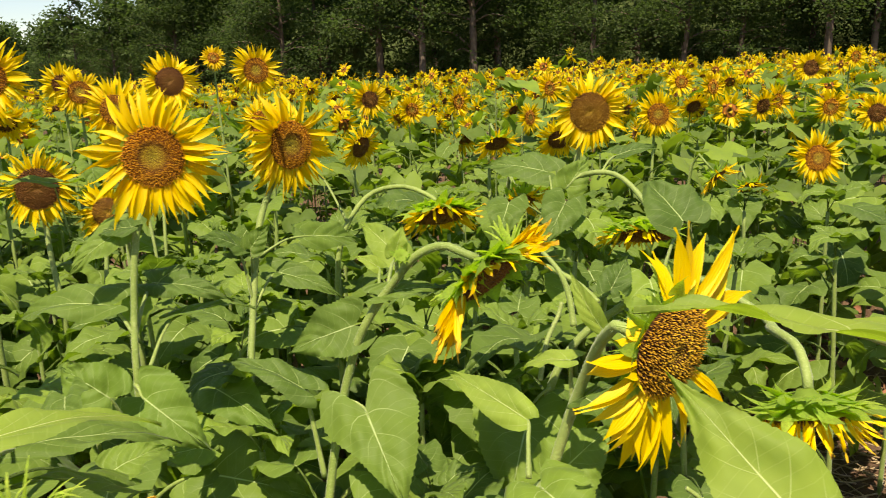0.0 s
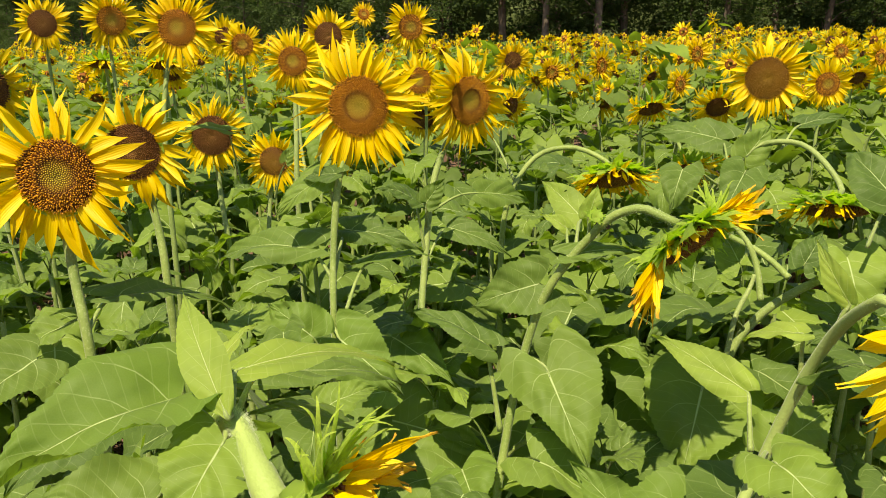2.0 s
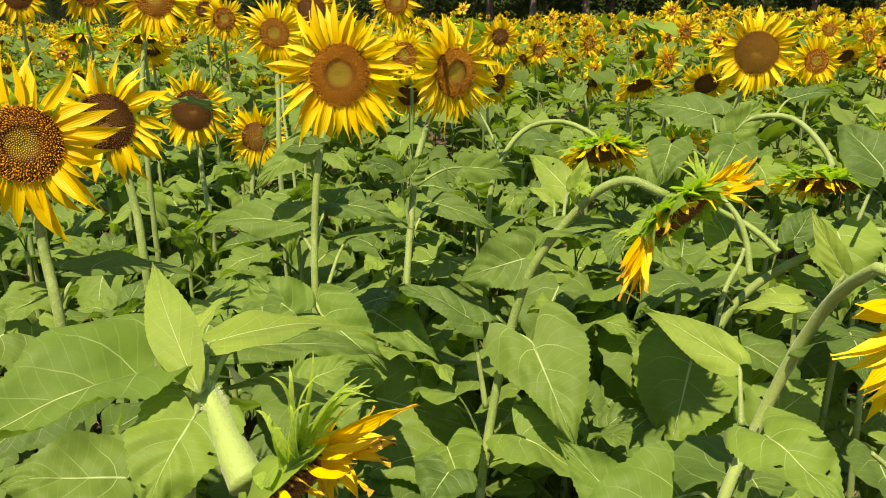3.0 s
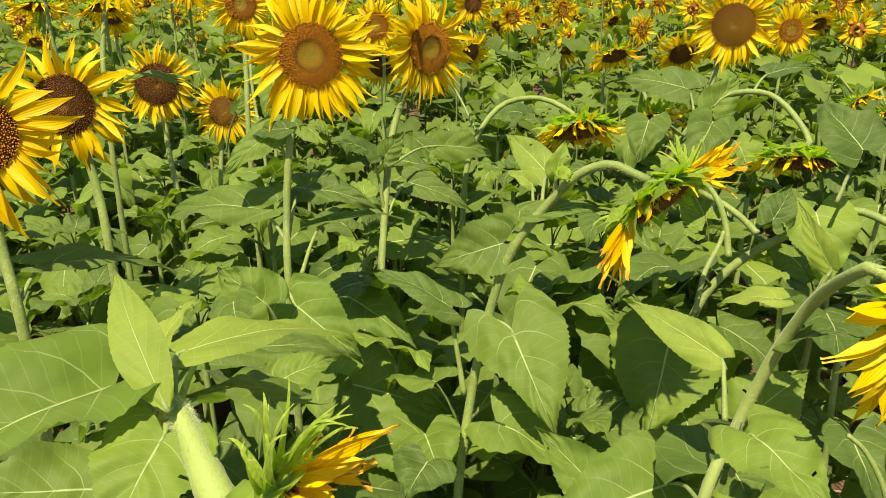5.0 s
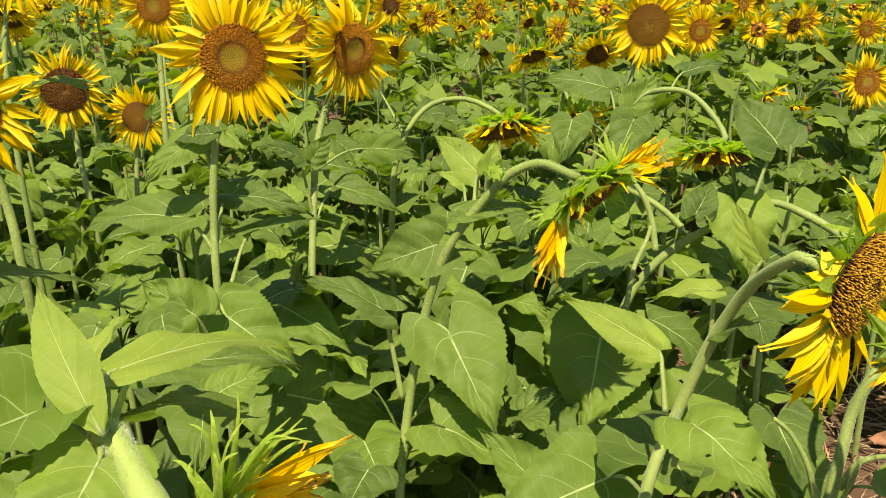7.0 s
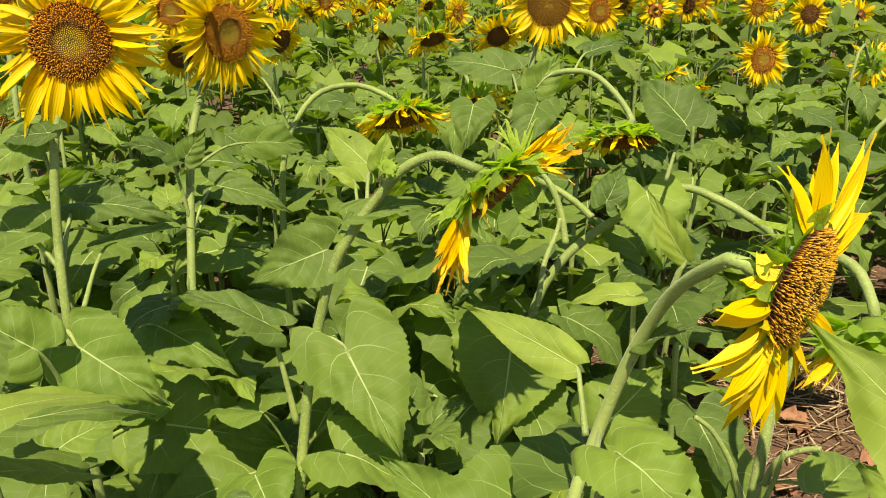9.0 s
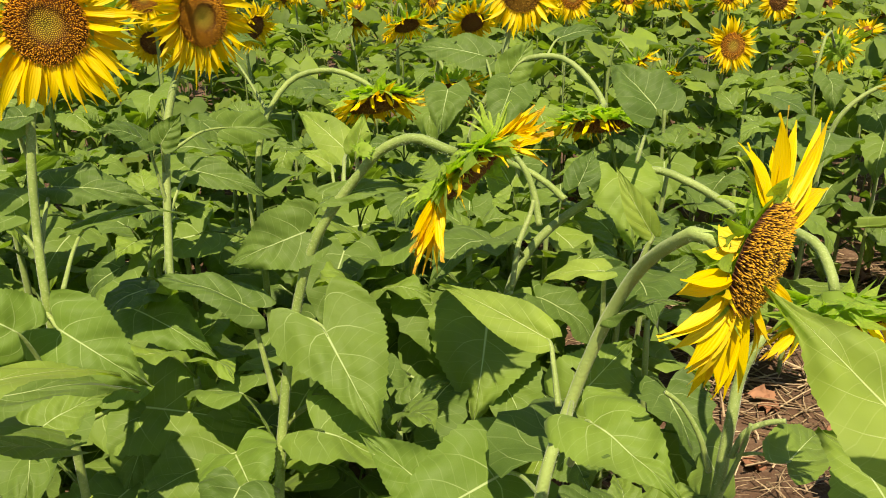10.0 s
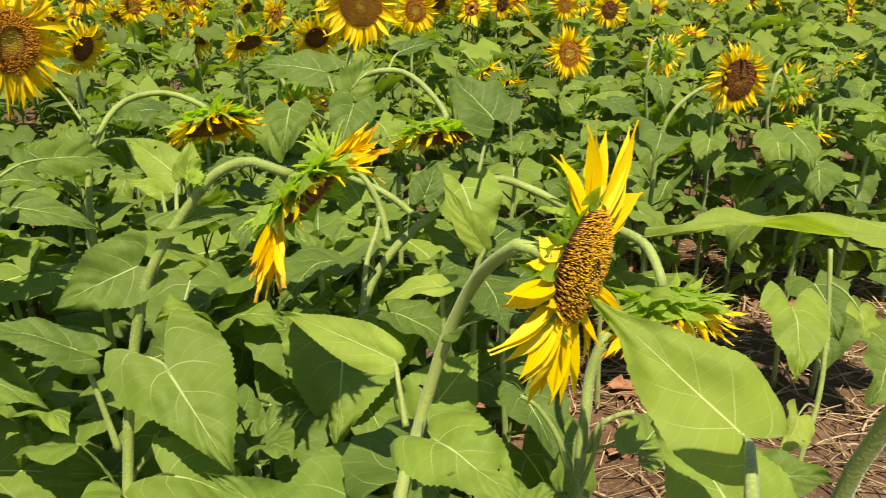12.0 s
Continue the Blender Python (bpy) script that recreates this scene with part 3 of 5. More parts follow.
def litter():
    """Straw, twigs and dead leaves on the soil, too many to count."""
    rnd = random.Random(5)
    heap = Heap()
    for k in range(4200):
        x, y = (rnd.uniform(-3.5, 4.5), rnd.uniform(-1.5, 5.2)) if k % 2 else (rnd.uniform(0.3, 2.6), rnd.uniform(1.1, 3.4))
        z = ground_height(x, y) + rnd.uniform(0.004, 0.03)
        length, r = rnd.uniform(0.04, 0.26), rnd.uniform(0.0012, 0.0045)
        m = pose(x, y, z, rnd.gauss(0, 9), rnd.gauss(0, 9), rnd.gauss(20, 60))
        bow = rnd.uniform(-0.02, 0.02)
        pipe = tube([(-length / 2, 0, 0), (0, bow, 0.003), (length / 2, 0, 0)], [r, r * 0.8], 3, 4)
        heap.add(*pipe, m)
    tagged(new("straw_litter", heap.mesh("straw_litter", STRAW)), "dry straw and broken stalks lying on the soil", "straw", "", "stuff")
    heap = Heap()
    for k in range(260):
        x, y = rnd.uniform(-1.4, 3.2), rnd.uniform(0.5, 4.8)
        s = leaf_shape(rnd.uniform(0.05, 0.12), rnd.uniform(0.04, 0.08), 0.15, 0.3, 0.2, 8, 5, k)
        heap.add(*s, pose(x, y, ground_height(x, y) + 0.014, rnd.gauss(0, 20), rnd.gauss(0, 20), rnd.uniform(0, 360)))
    tagged(new("dead_leaf_litter", heap.mesh("dead_leaf_litter", DEAD_LEAF)), "withered brown leaves fallen on the soil", "dead leaves", "", "stuff")


# ---- field plants ---------------------------------------------------------
def pool_leaf(seed, rows=12, columns=7, sides=5):
    """A blade with its stalk in one mesh, base of the stalk at the origin, pointing along +y."""
    rnd = random.Random(seed)
    length = rnd.uniform(0.13, 0.21)
    width = length * rnd.uniform(0.76, 0.98)
    s = leaf_shape(length, width, rnd.uniform(0.06, 0.17), rnd.uniform(-0.05, 0.42), rnd.uniform(0.05, 0.11), rows, columns, seed, 0.05, 0.0, rnd.uniform(0.18, 0.28), rnd.uniform(-0.7, 0.7))
    stalk = rnd.uniform(0.07, 0.15)
    rise, dip = rnd.uniform(0.3, 0.8), rnd.uniform(-0.95, -0.1)
    end = Vector((0, stalk * math.cos(rise), stalk * math.sin(rise)))
    m = Matrix.Translation(end) @ Matrix.Rotation(dip, 4, "X") @ Matrix.Rotation(rnd.gauss(0, 0.25), 4, "Y")
    heap = Heap()
    heap.add(*s, m)
    if sides:
        pipe = tube([(0, 0, 0), end * 0.55 + Vector((0, 0, 0.012)), end, m @ Vector((0, 0.1 * length, 0.03 * length))], [0.0036, 0.0027, 0.0016], sides, 8 if sides > 3 else 4)
        heap.add(*pipe)
    return heap


def head_ring(seed, radius, length, count, material, wilt=0.0, rows=6, columns=3):
    """All petals of a far head in one mesh."""
    rnd = random.Random(seed)
    heap = Heap()
    for k in range(count):
        s = petal_shape(seed * 31 + k, rnd.uniform(0.16, 0.27), rnd.uniform(-0.25, 0.3), rnd.uniform(-0.05, 0.2 + wilt), rnd.uniform(-0.6, 0.6), rows, columns)
        theta = 2 * math.pi * (k + rnd.uniform(-0.4, 0.4)) / count
        heap.add(*s, petal_matrix(theta, radius * 0.93, length * rnd.uniform(0.70, 1.12), 0.12 + rnd.gauss(0, 0.36) - wilt, rnd.gauss(0, 0.35), rnd.uniform(0.8, 1.2)))
    return heap.mesh("petals", material)


def bract_ring(seed, radius, count=16):
    rnd = random.Random(seed)
    heap = Heap()
    for k in range(count):
        s = bract_shape(k, 0.5, rnd.uniform(-0.4, 0.6), 6, 3, rnd.uniform(0.3, 0.7))
        row = k % 2
        theta = 2 * math.pi * (k + rnd.uniform(-0.3, 0.3)) / count
        heap.add(*s, Matrix.Translation((0, 0, -radius * 0.15 * (row + 0.4))) @ petal_matrix(theta, radius * (1 - 0.12 * row), radius * rnd.uniform(0.6, 1.0), -0.5 * (row + 0.5) + rnd.gauss(0, 0.2), 0))
    return heap.mesh("bracts", BRACT)


POOL_LEAVES = [pool_leaf(200 + k, 15, 7).mesh("leaf", LEAF) for k in range(18)]
RINGS = [head_ring(k, 0.045, 0.064, 62, PETAL) for k in range(6)]
WILT_RINGS = [head_ring(60 + k, 0.045, 0.055, 28, WILTED, 0.35) for k in range(3)]
BRACT_RINGS = [bract_ring(k, 0.045) for k in range(3)]
CUP = cup_shape(0.045)
CUP_MESH = mesh_of("head", *CUP[:2], BRACT, CUP[2])
FIELD_DISC = {flag: disc_shape(0.045, 150, 0.18, 0.07, 3, 4, 0.2 if flag else 0.45).mesh("disc", DARK_DISC if flag else DISC) for flag in (False, True)}

KIND_WORDS = {
    "open": "tall yellow sunflower in full bloom among green leaves",
    "dark": "yellow sunflower with a dark ripening disc",
    "nod": "nodding sunflower with wilting orange petals and green bracts",
    "none": "leafy green sunflower plant without an open flower",
}


def field_plant(x, y, top, way, kind="open", size=1.0, leaves=9, seed=0, low=0.25, high=0.9, lean=None, fine=False):
    """A plant of the field: foot at (x, y), head centre at height top facing way; size 1 is a disc 9 cm across."""
    rnd = random.Random(seed)
    plant = thing("sunflower", pose(x, y, 0), KIND_WORDS[kind], "sunflower", "sunflowers in the field")
    way = Matrix.Rotation(rnd.gauss(0.22, 0.30) if kind != "none" else 0, 3, "Z") @ Vector(way).normalized()
    lean = lean or (rnd.gauss(0, 0.03), rnd.gauss(0, 0.03))
    at = Vector((lean[0], lean[1], top))
    back = at - way * 0.028 * size
    if kind == "nod":
        crest = Vector((at.x - way.x * 0.10, at.y - way.y * 0.10, top + 0.07))
        points = [(0, 0, -0.02), (lean[0] * 0.2, 0, top * 0.45), (crest.x * 0.9 - way.x * 0.06, crest.y * 0.9 - way.y * 0.06, top * 0.9), crest, back]
    elif kind == "none":
        points = [(0, 0, -0.02), (lean[0] * 0.4, lean[1] * 0.4, top * 0.5), at]
    else:
        points = [(0, 0, -0.02), (lean[0] * 0.3, lean[1] * 0.3, top * 0.5), (at.x - way.x * 0.05, at.y - way.y * 0.05, top - 0.09), back]
    pipe = tube(points, [0.009, 0.007, 0.0055 * max(0.6, size)], 7, 18)
    part("stem", mesh_of("stem", *pipe[:2], STEM, pipe[2]), plant)
    line = spline(points[:-1] if kind != "none" else points, 40)
    turn = rnd.uniform(0, 6.28)
    for k in range(leaves):
        s = low + (high - low) * (k + rnd.uniform(0, 0.8)) / leaves
        p = line[min(39, int(s * 39))]
        turn += 2.4
        scale = rnd.uniform(0.8, 1.15) * (1.1 - 0.5 * max(0, s - 0.6)) * (1.0 if kind != "none" else 1.05)
        part("leaf", rnd.choice(POOL_LEAVES), plant, Matrix.Translation(p) @ Matrix.Rotation(turn + rnd.gauss(0, 0.4), 4, "Z") @ Matrix.Rotation(rnd.gauss(-0.1, 0.25), 4, "X") @ Matrix.Diagonal((scale, scale, scale, 1)))
    if kind == "none":
        for k in range(4):
            part("leaf", rnd.choice(POOL_LEAVES), plant, Matrix.Translation(at) @ Matrix.Rotation(turn + k * 1.6, 4, "Z") @ Matrix.Rotation(0.6, 4, "X") @ Matrix.Diagonal((0.55, 0.55, 0.55, 1)))
        return plant
    if fine:
        nod = kind == "nod"
        add_head(plant, plant.matrix_world @ at, way, 0.047 * size, 0.062 * size, 36 if nod else 74, kind != "open", 1.0 if nod else 0.0, seed, 0.4 if nod else 0.1, 0.34, 300, 30 if nod else 12, 1.0, sag=0.34, wide=1.15)
        return plant
    m = toward(way) @ Matrix.Rotation(rnd.uniform(0, 6.28), 4, "Z")
    m.translation = at
    head = part("head", CUP_MESH, plant, m @ Matrix.Diagonal((size, size, size, 1)))
    part("disc", FIELD_DISC[kind != "open"], head)
    tagged(part("petal_ring", rnd.choice(WILT_RINGS if kind == "nod" else RINGS), head), "ring of small yellow petals", "", "", "stuff")
    tagged(part("bract_ring", rnd.choice(BRACT_RINGS), head), "green bracts behind the petals", "", "", "stuff")
    return plant


def arrays(heap):
    """Vertices, triangle corners and uvs as arrays."""
    tri = []
    for f in heap.faces:
        for k in range(1, len(f) - 1):
            tri.append((f[0], f[k], f[k + 1]))
    return np.array([tuple(v) for v in heap.verts], dtype=np.float32), np.array(tri, dtype=np.int32), np.array(heap.uvs, dtype=np.float32)


def scatter(name, shapes, places, material):
    """One mesh of many shapes; places: (which shape, matrix)."""
    verts, tris, uvs, n = [], [], [], 0
    for which, m in places:
        v, t, uv = shapes[which]
        a = np.array(m, dtype=np.float32)
        verts.append(v @ a[:3, :3].T + a[:3, 3])
        tris.append(t + n)
        uvs.append(uv)
        n += len(v)
    v, t, uv = np.concatenate(verts), np.concatenate(tris), np.concatenate(uvs)
    me = bpy.data.meshes.new(name)
    me.vertices.add(len(v))
    me.vertices.foreach_set("co", v.ravel())
    me.loops.add(len(t) * 3)
    me.loops.foreach_set("vertex_index", t.ravel())
    me.polygons.add(len(t))
    me.polygons.foreach_set("loop_start", np.arange(0, len(t) * 3, 3, dtype=np.int32))
    me.update(calc_edges=True)
    layer = me.uv_layers.new(name="UVMap")
    layer.data.foreach_set("uv", uv[t.ravel()].ravel())
    me.polygons.foreach_set("use_smooth", np.ones(len(t), dtype=bool))
    me.materials.append(material)
    me.update()
    return me


def far_field():
    """The plants past those that can be told apart, as leaves, stems, petals and discs."""
    rnd = random.Random(77)
    leaf_heaps, ring_heaps = [], []
    for k in range(6):
        leaf_heaps.append(arrays(pool_leaf(300 + k, 7, 5, 3)))
    for k in range(6):
        leaf_heaps.append(arrays(pool_leaf(300 + k, 5, 3, 0)))
    for k in range(4):
        heap = Heap()
        for j in range(36):
            s = petal_shape(k * 20 + j, 0.25, rnd.uniform(-0.25, 0.3), rnd.uniform(0, 0.2), rnd.uniform(-0.5, 0.5), 4, 2)
            heap.add(*s, petal_matrix(2 * math.pi * (j + rnd.uniform(-0.5, 0.5)) / 36, 0.039, 0.066 * rnd.uniform(0.7, 1.15), 0.15 + rnd.gauss(0, 0.42), rnd.gauss(0, 0.4)))
        ring_heaps.append(arrays(heap))
    for k in range(3):
        heap = Heap()
        for j in range(20):
            s = petal_shape(k * 20 + j, 0.38, rnd.uniform(-0.25, 0.3), rnd.uniform(0, 0.2), rnd.uniform(-0.5, 0.5), 3, 2)
            heap.add(*s, petal_matrix(2 * math.pi * (j + rnd.uniform(-0.5, 0.5)) / 20, 0.039, 0.066 * rnd.uniform(0.7, 1.15), 0.15 + rnd.gauss(0, 0.42), rnd.gauss(0, 0.4)))
        ring_heaps.append(arrays(heap))
    disc_heap = arrays(disc_shape(0.041, 5, 0.25, 0.1, 1, 3, 0.3, 3, 7))
    cup = Heap()
    cup.add(*cup_shape(0.045, 0.55, 0.16, 3, 7))
    cup_heap = arrays(cup)
    pipe = Heap()
    pipe.add(*tube([(0, 0, 0), (0, 0, 0.5), (0, 0, 1)], [0.006, 0.0045], 3, 3, 0, False))
    stem_heap = arrays(pipe)
    leaf_places, ring_places, disc_places, ripe_places, cup_places, stem_places = [], [], [], [], [], []
    y = 1.5
    while y < 27:
        step = (0.34 if y > 4.4 else 0.27) + 0.010 * y
        half = 3.2 + 0.82 * y
        x = -half
        while x < half:
            px, py = x + rnd.gauss(0, 0.1), y + rnd.gauss(0, 0.12)
            x += step * rnd.uniform(0.75, 1.25)
            top = rnd.gauss(FIELD_TOP, 0.11) + 0.008 * max(-6, min(10, px)) + 0.009 * max(0, min(9, py - 4.5))
            if py < 3.05 and -2.5 - 0.75 * (py - 1.3) < px < 2.5 + 1.2 * (py - 1.3):
                continue
            bloom = rnd.random() if py > 4.5 else 1.0
            if bloom == 1.0:
                top = rnd.uniform(0.86, 1.04)
            for k in range(7 if y < 3.05 else 14 if y < 6 else 9 if y < 12 else 5):
                h = top * rnd.uniform(0.52, 0.99) if py < 9 else top * rnd.uniform(0.55, 0.9)
                s = rnd.uniform(0.6, 1.1)
                leaf_places.append((rnd.randint(0, 5) + (6 if y > 7 else 0), Matrix.Translation((px, py, h)) @ Matrix.Rotation(rnd.uniform(0, 6.28), 4, "Z") @ Matrix.Rotation(rnd.gauss(-0.1, 0.3), 4, "X") @ Matrix.Diagonal((s, s, s, 1))))
            stem_places.append((0, Matrix.Translation((px, py, 0)) @ Matrix.Diagonal((1, 1, top - 0.03, 1))))
            if bloom < (0.72 if px > -1.5 else 0.44):
                a = rnd.gauss(0.45, 0.85)
                nod = rnd.random() < 0.33
                way = Vector((math.sin(a), -math.cos(a), rnd.gauss(-0.75 if nod else 0.05, 0.2)))
                s = rnd.uniform(0.78, 1.18)
                m = toward(way) @ Matrix.Rotation(rnd.uniform(0, 6.28), 4, "Z") @ Matrix.Diagonal((s, s, s, 1))
                m.translation = Vector((px, py, top)) + way * 0.03
                ring_places.append((rnd.randint(0, 3) if y < 11 else rnd.randint(4, 6), m))
                (disc_places if rnd.random() < 0.78 else ripe_places).append((0, m))
                cup_places.append((0, m))
        y += step * 0.92
    for name, shapes, places, material, label in (
            ("field_leaves", leaf_heaps, leaf_places, FAR_LEAF, "dense green leaves of the sunflower field"),
            ("field_petals", ring_heaps, ring_places, FAR_PETAL, "yellow petals of the many far sunflowers"),
            ("field_discs", [disc_heap], disc_places, DISC, "orange-brown discs of the many far sunflowers"),
            ("ripe_discs", [disc_heap], ripe_places, DARK_DISC, "dark brown discs of the ripening far sunflowers"),
            ("field_cups", [cup_heap], cup_places, BRACT, "green backs of the many far sunflower heads"),
            ("field_stems", [stem_heap], stem_places, STEM, "green stems of the many far sunflowers")):
        tagged(new(name, scatter(name, shapes, places, material)), label, "sunflowers", "", "stuff")


def far_woods():
    """Trees along the far edge of the field, their crowns hanging out over the shaded trunks."""
    rnd = random.Random(9)
    spray = []
    for k in range(5):
        heap = Heap()
        for j in range(8):
            length, breadth = rnd.uniform(0.09, 0.17), rnd.uniform(0.035, 0.06)
            blade = [(0, 0, 0), (breadth, length * 0.45, 0.02), (0, length, -0.02), (-breadth, length * 0.45, 0.02)]
            heap.add(blade, [(0, 1, 2, 3)], None, pose(rnd.gauss(0, 0.17), rnd.gauss(0, 0.17), rnd.gauss(0, 0.12), rnd.gauss(-20, 35), rnd.gauss(0, 35), rnd.uniform(0, 360)))
        spray.append(arrays(heap))
    models = []
    for k in range(6):
        tall = rnd.uniform(9, 13)
        tree = thing("tree", pose(0, 0, 0), "broad leafy tree at the dark edge of the woods", "tree", "trees behind the field")
        heap = Heap()
        lean = (rnd.gauss(0, 0.5), rnd.gauss(0, 0.3))
        spine = [(0, 0, -0.1), (lean[0] * 0.3 + rnd.gauss(0, 0.1), lean[1] * 0.3, tall * 0.35), (lean[0], lean[1], tall * 0.8)]
        heap.add(*tube(spine, [rnd.uniform(0.12, 0.20), 0.10, 0.03], 8, 14, 0.2))
        tips = []
        for j in range(26):
            high = j % 2 == 0
            h = tall * rnd.uniform(0.42, 0.85) if high else tall * rnd.uniform((0.05, 0.20, 0.08, 0.15, 0.04, 0.10)[k], 0.45)
            a = rnd.uniform(0, 6.28)
            reach = rnd.uniform(1.0, 2.2) * (1.25 - 0.6 * h / tall) if high else rnd.uniform(0.9, 2.7)
            p0 = Vector((lean[0] * h / tall, lean[1] * h / tall, h))
            p1 = p0 + Vector((math.cos(a) * reach, math.sin(a) * reach, rnd.uniform(-0.2, 1.0)))
            mid = p0.lerp(p1, 0.5) + Vector((0, 0, 0.25))
            heap.add(*tube([p0, mid, p1], [0.05, 0.03, 0.012], 4, 6))
            tips.extend((p1, p0.lerp(p1, 0.75), mid) if high else (p1, p0.lerp(p1, 0.8)))
        part("trunk", heap.mesh("trunk", BARK), tree)
        places = []
        for p in tips:
            spread = rnd.uniform(0.30, 0.62)
            above = p.z > 6.5
            for _ in range(4 if above else 18):
                q = p + Vector((rnd.gauss(0, spread), rnd.gauss(0, spread), rnd.gauss(0, spread * 0.6)))
                s = rnd.uniform(2.6, 4.2) if above else rnd.uniform(0.8, 1.4)
                places.append((rnd.randint(0, 4), Matrix.Translation(q) @ Matrix.Rotation(rnd.uniform(0, 6.28), 4, "Z") @ Matrix.Diagonal((s, s, s, 1))))
        part("crown", scatter("crown", spray, places, CROWN), tree)
        models.append(tree)
    spots = []
    for row, (dist, gap) in enumerate(((37, 3.1), (42, 3.6), (47, 5.0))):
        x = -98
        while x < 30:
            y = dist + rnd.gauss(0, 1.2) + max(0, -x - 12) * 0.7
            low = 0.58 if -0.75 < x / y < -0.635 else 0.62 if -0.635 <= x / y < -0.47 else 0
            spots.append((x + rnd.gauss(0, 0.7), y, rnd.uniform(0.85, 1.2) * (low or (0.9 if x < -14 else 1.0))))
            x += gap * rnd.uniform(0.8, 1.3) * (1.0 if x > -34 else 1.8)
    for k, (x, y, s) in enumerate(spots):
        m = pose(x, y, 0, 0, 0, rnd.uniform(0, 360))
        if k < len(models):
            models[k].matrix_world = m
            models[k].scale = (s, s, s)
        else:
            tree = copy_thing(models[k % len(models)], m)
            tree.scale = (s, s, s)
    # low growth under the trees
    places = []
    for k in range(6000):
        x = rnd.uniform(-70, 30)
        front = k % 4 == 0
        y = (35.0 if front else 38.0) + max(0, -x - 12) * 0.7 + abs(rnd.gauss(0, 1.4 if front else 4.5))
        h = abs(rnd.gauss(0, 0.5)) if front else rnd.uniform(0, 3.6)
        s = rnd.uniform(0.9, 1.8)
        places.append((rnd.randint(0, 4), Matrix.Translation((x, y, 0.1 + h)) @ Matrix.Rotation(rnd.uniform(0, 6.28), 4, "Z") @ Matrix.Diagonal((s, s, s, 1))))
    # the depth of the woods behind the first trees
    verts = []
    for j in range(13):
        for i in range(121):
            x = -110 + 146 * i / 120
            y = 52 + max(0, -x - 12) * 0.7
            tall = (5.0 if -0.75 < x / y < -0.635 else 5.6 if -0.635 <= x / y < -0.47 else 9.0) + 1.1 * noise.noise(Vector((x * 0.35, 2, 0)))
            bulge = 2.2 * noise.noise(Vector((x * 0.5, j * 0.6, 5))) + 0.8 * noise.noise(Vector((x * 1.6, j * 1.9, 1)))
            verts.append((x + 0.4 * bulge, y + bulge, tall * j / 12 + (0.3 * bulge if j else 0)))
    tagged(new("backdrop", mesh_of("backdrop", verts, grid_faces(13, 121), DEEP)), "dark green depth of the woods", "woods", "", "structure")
    tagged(new("undergrowth", scatter("undergrowth", spray, places, CROWN)), "dark green undergrowth along the edge of the woods", "undergrowth", "", "stuff")


FIELD_TOP = 1.05
build_ground()
litter()


# ---- the sunflowers near the camera - - - - - - - - - -

# tall flower
plant = sunflower(-0.467, 1.130, "tall sunflower with a large open yellow head and straight stem")
line = [(-0.467, 1.130, -0.020), (-0.467, 1.130, 0.978), (-0.475, 1.162, 1.070), (-0.471, 1.194, 1.188), (-0.463, 1.233, 1.251), (-0.456, 1.246, 1.285), (-0.448, 1.247, 1.297)]
add_stem(plant, line, 0.0062, 0.0052, 10)
add_low_leaves(plant, line, 6, 4, 0.20, 0.62)
add_head(plant, (-0.444, 1.225, 1.298), (0.200, -0.970, 0.080), 0.045, 0.071, count=78, seed=1, tilt=0.05, sag=0.36, florets=1300, loose=0.36, wide=1.05)
add_leaf(plant, (-0.528, 1.189, 1.074), (-0.724, 1.225, 1.026), 0.075, (0.000, -0.450, 0.900), root=(-0.469, 1.149, 1.032), arch=0.12)
add_leaf(plant, (-0.472, 1.056, 0.980), (-0.545, 1.064, 1.026), 0.085, (0.100, -0.800, 0.600), root=(-0.457, 1.081, 0.895), young='mid')
add_leaf(plant, (-0.449, 1.104, 0.959), (-0.341, 1.072, 0.892), 0.105, (-0.100, -0.700, 0.700), root=(-0.470, 1.127, 0.970), young='mid', lobe=0.25)
add_leaf(plant, (-0.467, 1.322, 0.713), (-0.243, 1.297, 0.676), 0.165, (0.100, -0.700, 0.750), root=(-0.596, 1.315, 0.635), stalk=0.0042, lobe=0.2)
add_leaf(plant, (-0.451, 1.377, 0.853), (-0.311, 1.285, 0.812), 0.105, (0.000, -0.600, 0.800), young='mid')
add_leaf(plant, (-0.292, 1.255, 0.660), (-0.438, 1.159, 0.640), 0.150, (0.100, -0.400, 0.900))
add_leaf(plant, (-0.278, 1.183, 0.709), (-0.228, 1.082, 0.684), 0.115, (0.100, -0.650, 0.750), young='mid')
add_leaf(plant, (-0.409, 1.209, 0.824), (-0.477, 1.161, 0.823), 0.070, (0.000, -0.500, 0.850), young='mid', holes=1)
add_leaf(plant, (-0.484, 1.254, 1.092), (-0.350, 1.240, 1.068), 0.070, (0.000, -0.500, 0.850), root=(-0.472, 1.152, 1.040))
add_leaf(plant, (-0.448, 1.239, 1.037), (-0.321, 1.258, 1.051), 0.055, (0.000, 0.100, 1.000), root=(-0.449, 1.138, 0.993))
add_leaf(plant, (-0.495, 1.203, 1.192), (-0.565, 1.153, 1.134), 0.060, (0.200, -0.500, 0.800), root=(-0.474, 1.181, 1.124))
add_leaf(plant, (-0.471, 1.186, 1.198), (-0.539, 1.195, 1.183), 0.050, (0.000, -0.400, 0.900), root=(-0.477, 1.189, 1.147))

